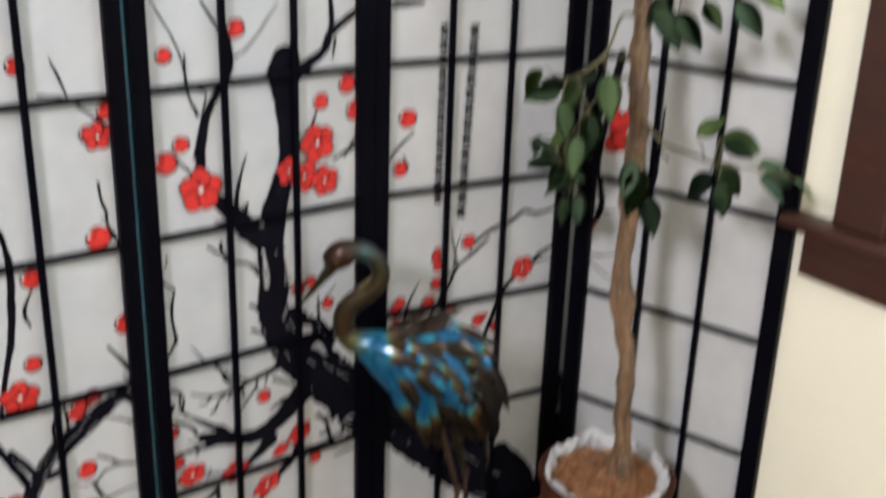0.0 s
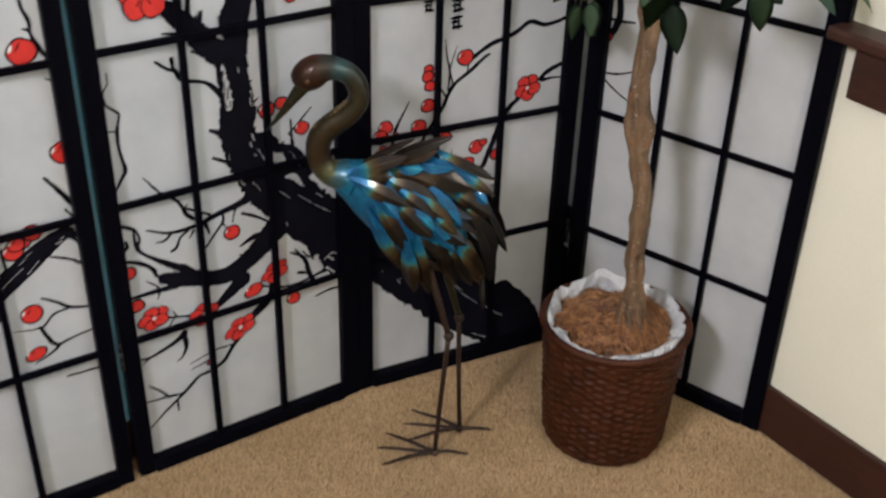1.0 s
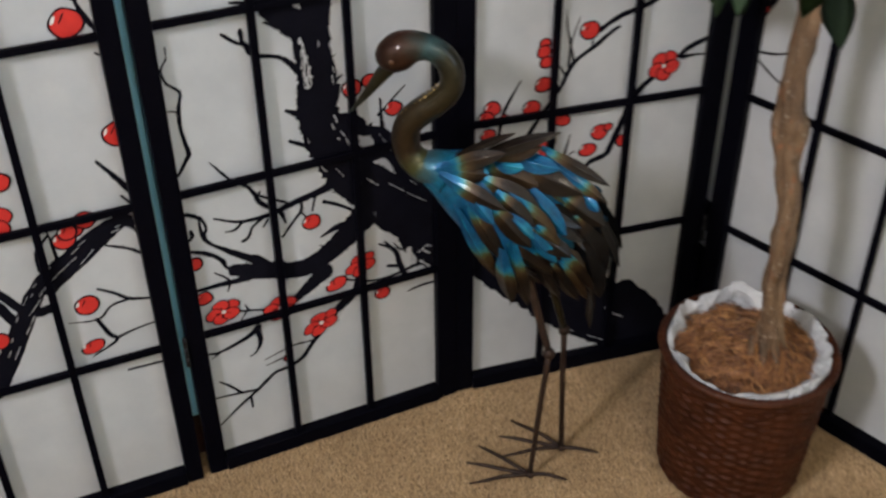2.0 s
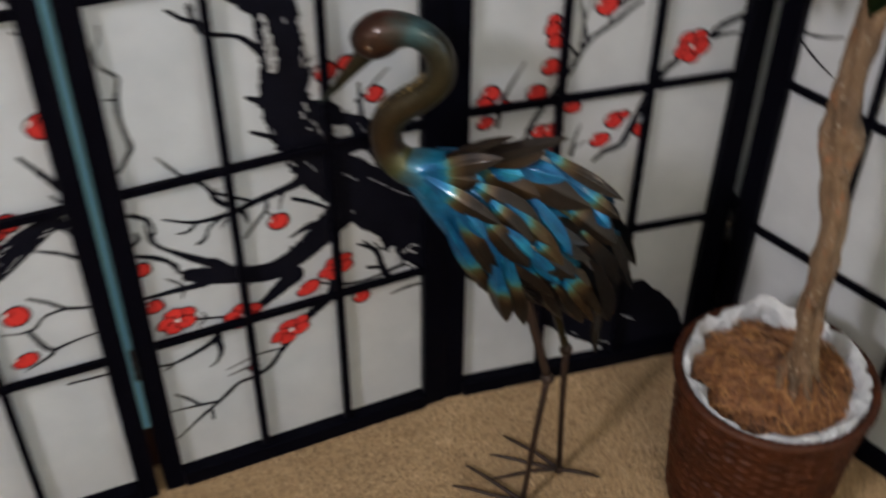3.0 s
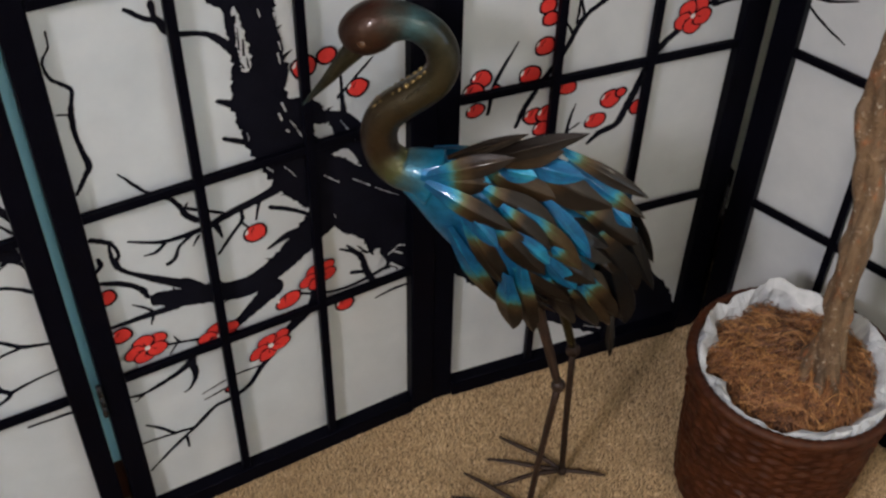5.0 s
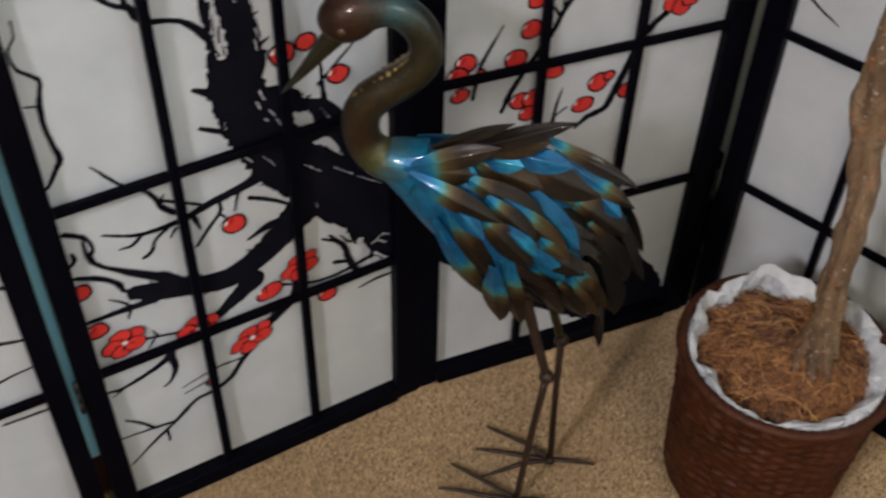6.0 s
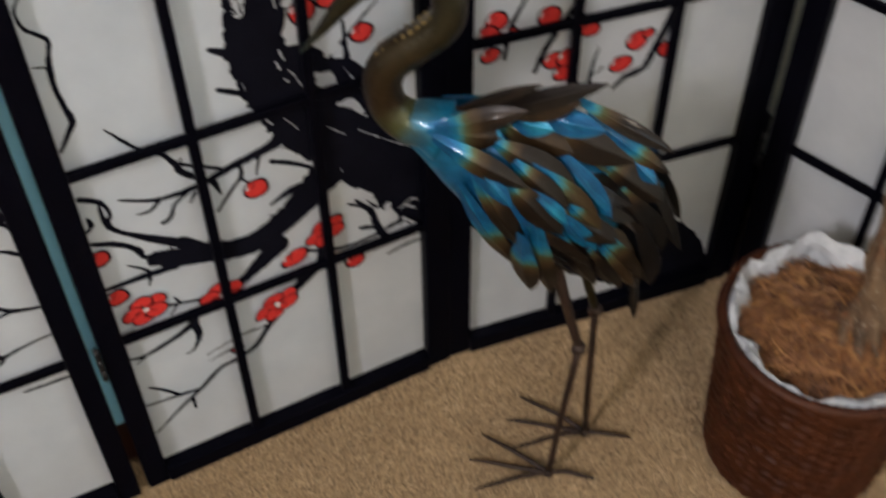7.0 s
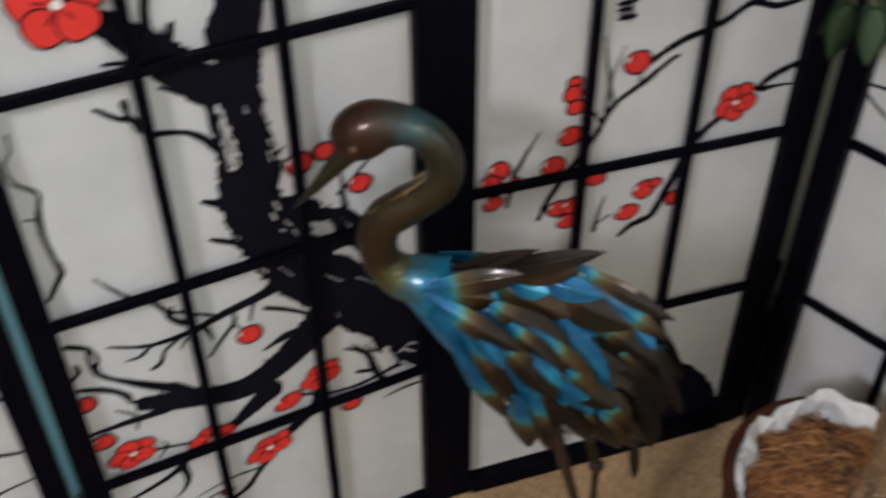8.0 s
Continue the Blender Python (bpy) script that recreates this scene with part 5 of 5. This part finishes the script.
stroke("A", [(0.3655, 0.3059, 0.0055), (0.3946, 0.3131, 0.0037), (0.4305, 0.3175, 0.0028)])
stroke("A", [(0.3721, 0.2416, 0.0038), (0.4328, 0.2395, 0.0047)])
stroke("A", [(0.3985, 0.8850, 0.0028), (0.4002, 0.8549, 0.0047), (0.4070, 0.8349, 0.0056), (0.4068, 0.8109, 0.0038), (0.4174, 0.7849, 0.0029)])
stroke("A", [(0.3399, 1.0876, 0.0027), (0.3506, 1.0614, 0.0045), (0.3619, 1.0269, 0.0027)])
stroke("A", [(0.3183, 1.0340, 0.0045), (0.3599, 1.0259, 0.0036), (0.4022, 0.9897, 0.0046), (0.4189, 0.9767, 0.0055)])
# Berries and buds.
berry("B", 0.2213, 0.4185, 0.0134)
berry("B", 0.2985, 0.6240, 0.0140)
berry("B", 0.3257, 0.6302, 0.0105)
berry("B", 0.3602, 0.5783, 0.0121)
berry("B", 0.3293, 0.2484, 0.0120)
berry("B", 0.0393, 0.3975, 0.0113)
berry("B", 0.0448, 0.3327, 0.0117)
berry("B", 0.1623, 0.1728, 0.0068)
berry("B", 0.2528, 0.2916, 0.0173, 0.62, 25)
berry("B", 0.3495, 0.9705, 0.0150)
berry("B", 0.4041, 0.9966, 0.0171)
berry("B", 0.4200, 0.9461, 0.0173)
berry("B", 0.0845, 0.9283, 0.0142)
berry("B", 0.0568, 0.8999, 0.0189)
berry("B", 0.0642, 1.0776, 0.0130)
berry("B", 0.1900, 1.1115, 0.0154)
berry("C", 0.1491, 0.6371, 0.0083)
berry("C", 0.1479, 0.6241, 0.0104)
berry("C", 0.1525, 0.6061, 0.0098)
berry("C", 0.1489, 0.5691, 0.0128)
berry("C", 0.1315, 0.5320, 0.0137)
berry("C", 0.2494, 0.4693, 0.0138)
berry("C", 0.2641, 0.4764, 0.0069)
berry("C", 0.2925, 0.4469, 0.0110)
berry("C", 0.1412, 0.4683, 0.0126)
berry("C", 0.1598, 0.4674, 0.0134)
berry("C", 0.1535, 0.4465, 0.0112)
berry("C", 0.2198, 0.6493, 0.0149)
berry("C", 0.1829, 0.5025, 0.0140, 0.7, -12)
berry("C", 0.2313, 0.4403, 0.0146, 0.75, 8)
berry("C", 0.0668, 0.5406, 0.0129)
berry("C", 0.0567, 0.5235, 0.0137, 0.9, 0)
berry("C", 0.0612, 0.4965, 0.0118, 0.75, 20)
berry("C", 0.0862, 0.5237, 0.0048)
berry("C", 0.0776, 0.9172, 0.0178)
berry("C", 0.0639, 0.8204, 0.0148)
berry("D", 0.0313, 0.6682, 0.0081)
berry("D", 0.0153, 0.9399, 0.0093)
berry("D", 0.0662, 0.9095, 0.0103)
berry("D", 0.0626, 0.8455, 0.0185)
berry("A", 0.3908, 0.7938, 0.0198)
berry("A", 0.3273, 0.4910, 0.0146)
berry("A", 0.3424, 0.5044, 0.0120)
berry("A", 0.3586, 0.5157, 0.0137)
berry("A", 0.3363, 0.3760, 0.0161)
berry("A", 0.4239, 0.6334, 0.0183)
berry("A", 0.3314, 0.3017, 0.0165, 0.65, 20)
berry("A", 0.2795, 0.7456, 0.0160)
berry("A", 0.4181, 1.0007, 0.0138)
berry("A", 0.3872, 0.9677, 0.0128)
berry("A", 0.2669, 0.5990, 0.0136)
berry("A", 0.2120, 0.3536, 0.0134)
berry("A", 0.1843, 0.3512, 0.0174)
berry("A", 0.2891, 1.0827, 0.0133)
berry("A", 0.3334, 0.5022, 0.0120)
# Open blossoms.
blossom("B", 0.0705, 0.2994, 0.0281, 0.75, 20)
blossom("B", 0.1585, 0.2768, 0.0273, 0.8, 10)
blossom("B", 0.2219, 0.2249, 0.0312, 0.62, 30)
blossom("B", 0.2952, 0.3175, 0.0272, 0.7, 30)
blossom("B", 0.1149, 0.8455, 0.0386, 1, 0)
blossom("B", 0.3406, 0.8955, 0.0342, 1, 20)
blossom("B", 0.2822, 0.8527, 0.0240, 1, 0)
blossom("B", 0.3133, 0.8380, 0.0282, 1, 40)
blossom("B", 0.3545, 0.8241, 0.0275, 1, 10)
blossom("C", 0.3511, 0.5712, 0.0260, 0.95, 40)
blossom("D", 0.0973, 0.8745, 0.0433, 1, 0)
blossom("A", 0.2412, 0.5453, 0.0313, 0.9, 0)
blossom("A", 0.4020, 0.9617, 0.0221, 1, 0)
# Dry-brush gaps: thin broken slivers that run with the brush.


def slivers(key, points, count, seed, spread=0.42):
    rng, rows = random.Random(seed), glide(points, 12)
    for _ in range(count):
        k = rng.randrange(2, len(rows) - 3)
        way = rows[k + 1][:2] - rows[k][:2]
        way = way / (np.linalg.norm(way) + 1e-9)
        side = np.array((-way[1], way[0])) * rows[k][2] * rng.choice((-1, 1)) * rng.uniform(0.10, spread)
        a = rows[k][:2] + side
        b = a + way * rng.uniform(0.005, 0.016) + side * rng.uniform(-0.08, 0.08)
        thick = rng.uniform(0.0004, 0.0011)
        stroke(key, [(*a, thick), (*((a + b) / 2), thick * 1.4), (*b, thick * 0.7)], M_PAPER)


slivers("A", [(0.4080, 0.5010, 0.020), (0.3723, 0.4890, 0.022), (0.3311, 0.4640, 0.022), (0.2843, 0.4295, 0.024), (0.2487, 0.3726, 0.028), (0.2187, 0.3196, 0.031)], 18, 3)
slivers("B", [(0.3687, 0.4074, 0.102), (0.3322, 0.4520, 0.096), (0.2986, 0.4866, 0.092), (0.2729, 0.5242, 0.078), (0.2543, 0.5616, 0.068), (0.2448, 0.6019, 0.060), (0.2477, 0.6771, 0.047)], 8, 5, 0.47)
slivers("C", [(0.0407, 0.3276, 0.149), (0.0928, 0.2728, 0.141), (0.1608, 0.2028, 0.137), (0.2455, 0.1219, 0.132), (0.3286, 0.0486, 0.103)], 9, 8, 0.46)
stroke("B", [(0.2708, 0.6655, 0.0017), (0.2727, 0.6554, 0.0012)], M_PAPER)
stroke("B", [(0.2686, 0.6525, 0.0013), (0.2704, 0.6394, 0.0016)], M_PAPER)
stroke("B", [(0.2678, 0.5903, 0.0016), (0.2716, 0.5782, 0.002)], M_PAPER)
stroke("B", [(0.2636, 0.5774, 0.0016), (0.2665, 0.5673, 0.002)], M_PAPER)
stroke("B", [(0.2703, 0.5532, 0.0012), (0.2733, 0.5492, 0.0016)], M_PAPER)
stroke("B", [(0.2833, 0.5489, 0.0012), (0.2872, 0.5389, 0.0016)], M_PAPER)
stroke("B", [(0.2915, 0.5578, 0.0016), (0.2944, 0.5477, 0.0018)], M_PAPER)
stroke("B", [(0.2522, 0.7082, 0.0013), (0.2531, 0.7001, 0.0013)], M_PAPER)
stroke("B", [(0.2682, 0.7008, 0.0013), (0.2691, 0.6937, 0.0013)], M_PAPER)
stroke("B", [(0.3473, 0.4547, 0.0011), (0.3701, 0.4353, 0.0013)], M_PAPER)
stroke("B", [(0.3771, 0.4291, 0.0011), (0.4078, 0.4056, 0.0009)], M_PAPER)
stroke("B", [(0.2394, 0.4959, 0.0019), (0.2432, 0.4838, 0.0017)], M_PAPER)
stroke("B", [(0.3923, 0.3115, 0.0021), (0.4075, 0.3201, 0.0028), (0.4174, 0.3169, 0.0014)], M_PAPER)
stroke("B", [(0.3994, 0.3153, 0.0021), (0.4122, 0.3051, 0.0028)], M_PAPER)
stroke("B", [(0.3960, 0.2936, 0.0033), (0.4177, 0.2713, 0.0029)], M_PAPER)
stroke("B", [(0.2093, 0.5846, 0.0024), (0.2102, 0.5785, 0.002)], M_PAPER)
stroke("B", [(0.3114, 0.4734, 0.0011), (0.3293, 0.4561, 0.0013)], M_PAPER)
stroke("C", [(0.2885, 0.1033, 0.0021), (0.3083, 0.0842, 0.0029), (0.3272, 0.0730, 0.0018)], M_PAPER)
stroke("C", [(0.2603, 0.0439, 0.0014), (0.2927, 0.0262, 0.0018)], M_PAPER)
stroke("C", [(0.2202, 0.1617, 0.001), (0.2695, 0.1156, 0.0011)], M_PAPER)
stroke("C", [(0.1955, 0.1877, 0.001), (0.2317, 0.1589, 0.0007)], M_PAPER)
stroke("A", [(0.2801, 0.4174, 0.0008), (0.2987, 0.4332, 0.0011), (0.3260, 0.4539, 0.0008)], M_PAPER)
stroke("A", [(0.3410, 0.4482, 0.0008), (0.3611, 0.4667, 0.0011)], M_PAPER)
stroke("A", [(0.2588, 0.3848, 0.0008), (0.2780, 0.4063, 0.0011)], M_PAPER)

# Two columns of brush writing, too small to read: short bars, one group for each sign.
for s0, z0, s1, z1, wide in [(0.1493, 1.0921, 0.1456, 0.7386, 0.0136), (0.2141, 1.0886, 0.1981, 0.7021, 0.016)]:
    signs = 13
    for k in range(signs):
        bm, y = bmesh.new(), lift("C")
        for j, (dx, dz, w, h) in enumerate(((0, 0.30, 1.5, 0.16), (-0.15, 0.04, 1.1, 0.14), (0.08, -0.28, 1.4, 0.17), (0.25, 0.0, 0.24, 0.7), (-0.35, -0.1, 0.22, 0.5))):
            t = (k + 0.5) / signs
            s, z, q = s0 + (s1 - s0) * t, z0 + (z1 - z0) * t, (z0 - z1) / signs
            x, u = s + dx * wide, z + dz * q
            blob(bm, x, u, y - 0.00001 * j, w * wide * 0.5, h * q * 0.95 / (w * wide * 0.5) * 0.7, random.uniform(-6, 6), k + j * 3.0, 0.1)
        part("writing_bar", bm, M_INK, PAPERS["C"])
        LAYER["C"] += 2

# ---- carpet pile ----


def pile(x0, x1, y0, y1, step):
    rng = np.random.default_rng(11)
    gx, gy = np.meshgrid(np.arange(x0, x1, step), np.arange(y0, y1, step))
    c = np.stack([gx.ravel(), gy.ravel()], 1)
    c += rng.uniform(-step * 0.6, step * 0.6, c.shape)
    n = len(c)
    h = rng.uniform(0.005, 0.0095, n)
    lean = rng.normal(0, 0.0020, (n, 2))
    a = rng.uniform(0, 2 * np.pi, n)
    r = rng.uniform(0.0012, 0.0021, n)
    v = np.zeros((n, 4, 3))
    for k in range(3):
        t = a + k * 2 * np.pi / 3
        v[:, k, 0], v[:, k, 1], v[:, k, 2] = c[:, 0] + r * np.cos(t), c[:, 1] + r * np.sin(t), -0.0175
    v[:, 3, :2], v[:, 3, 2] = c + lean, -0.0160 + h
    tri = np.array([(0, 1, 3), (1, 2, 3), (2, 0, 3)])
    f = (np.arange(n)[:, None, None] * 4 + tri[None]).reshape(-1, 3)
    me = bpy.data.meshes.new("carpet_pile")
    me.from_pydata(v.reshape(-1, 3).tolist(), [], f.tolist())
    me.materials.append(M_PILE)
    ob = new("carpet_pile", me)
    return tagged(ob, "short dense beige cut pile of the carpet", "carpet", kind="stuff")


pile(-0.80, 0.574, -0.95, 0.045, 0.0027)
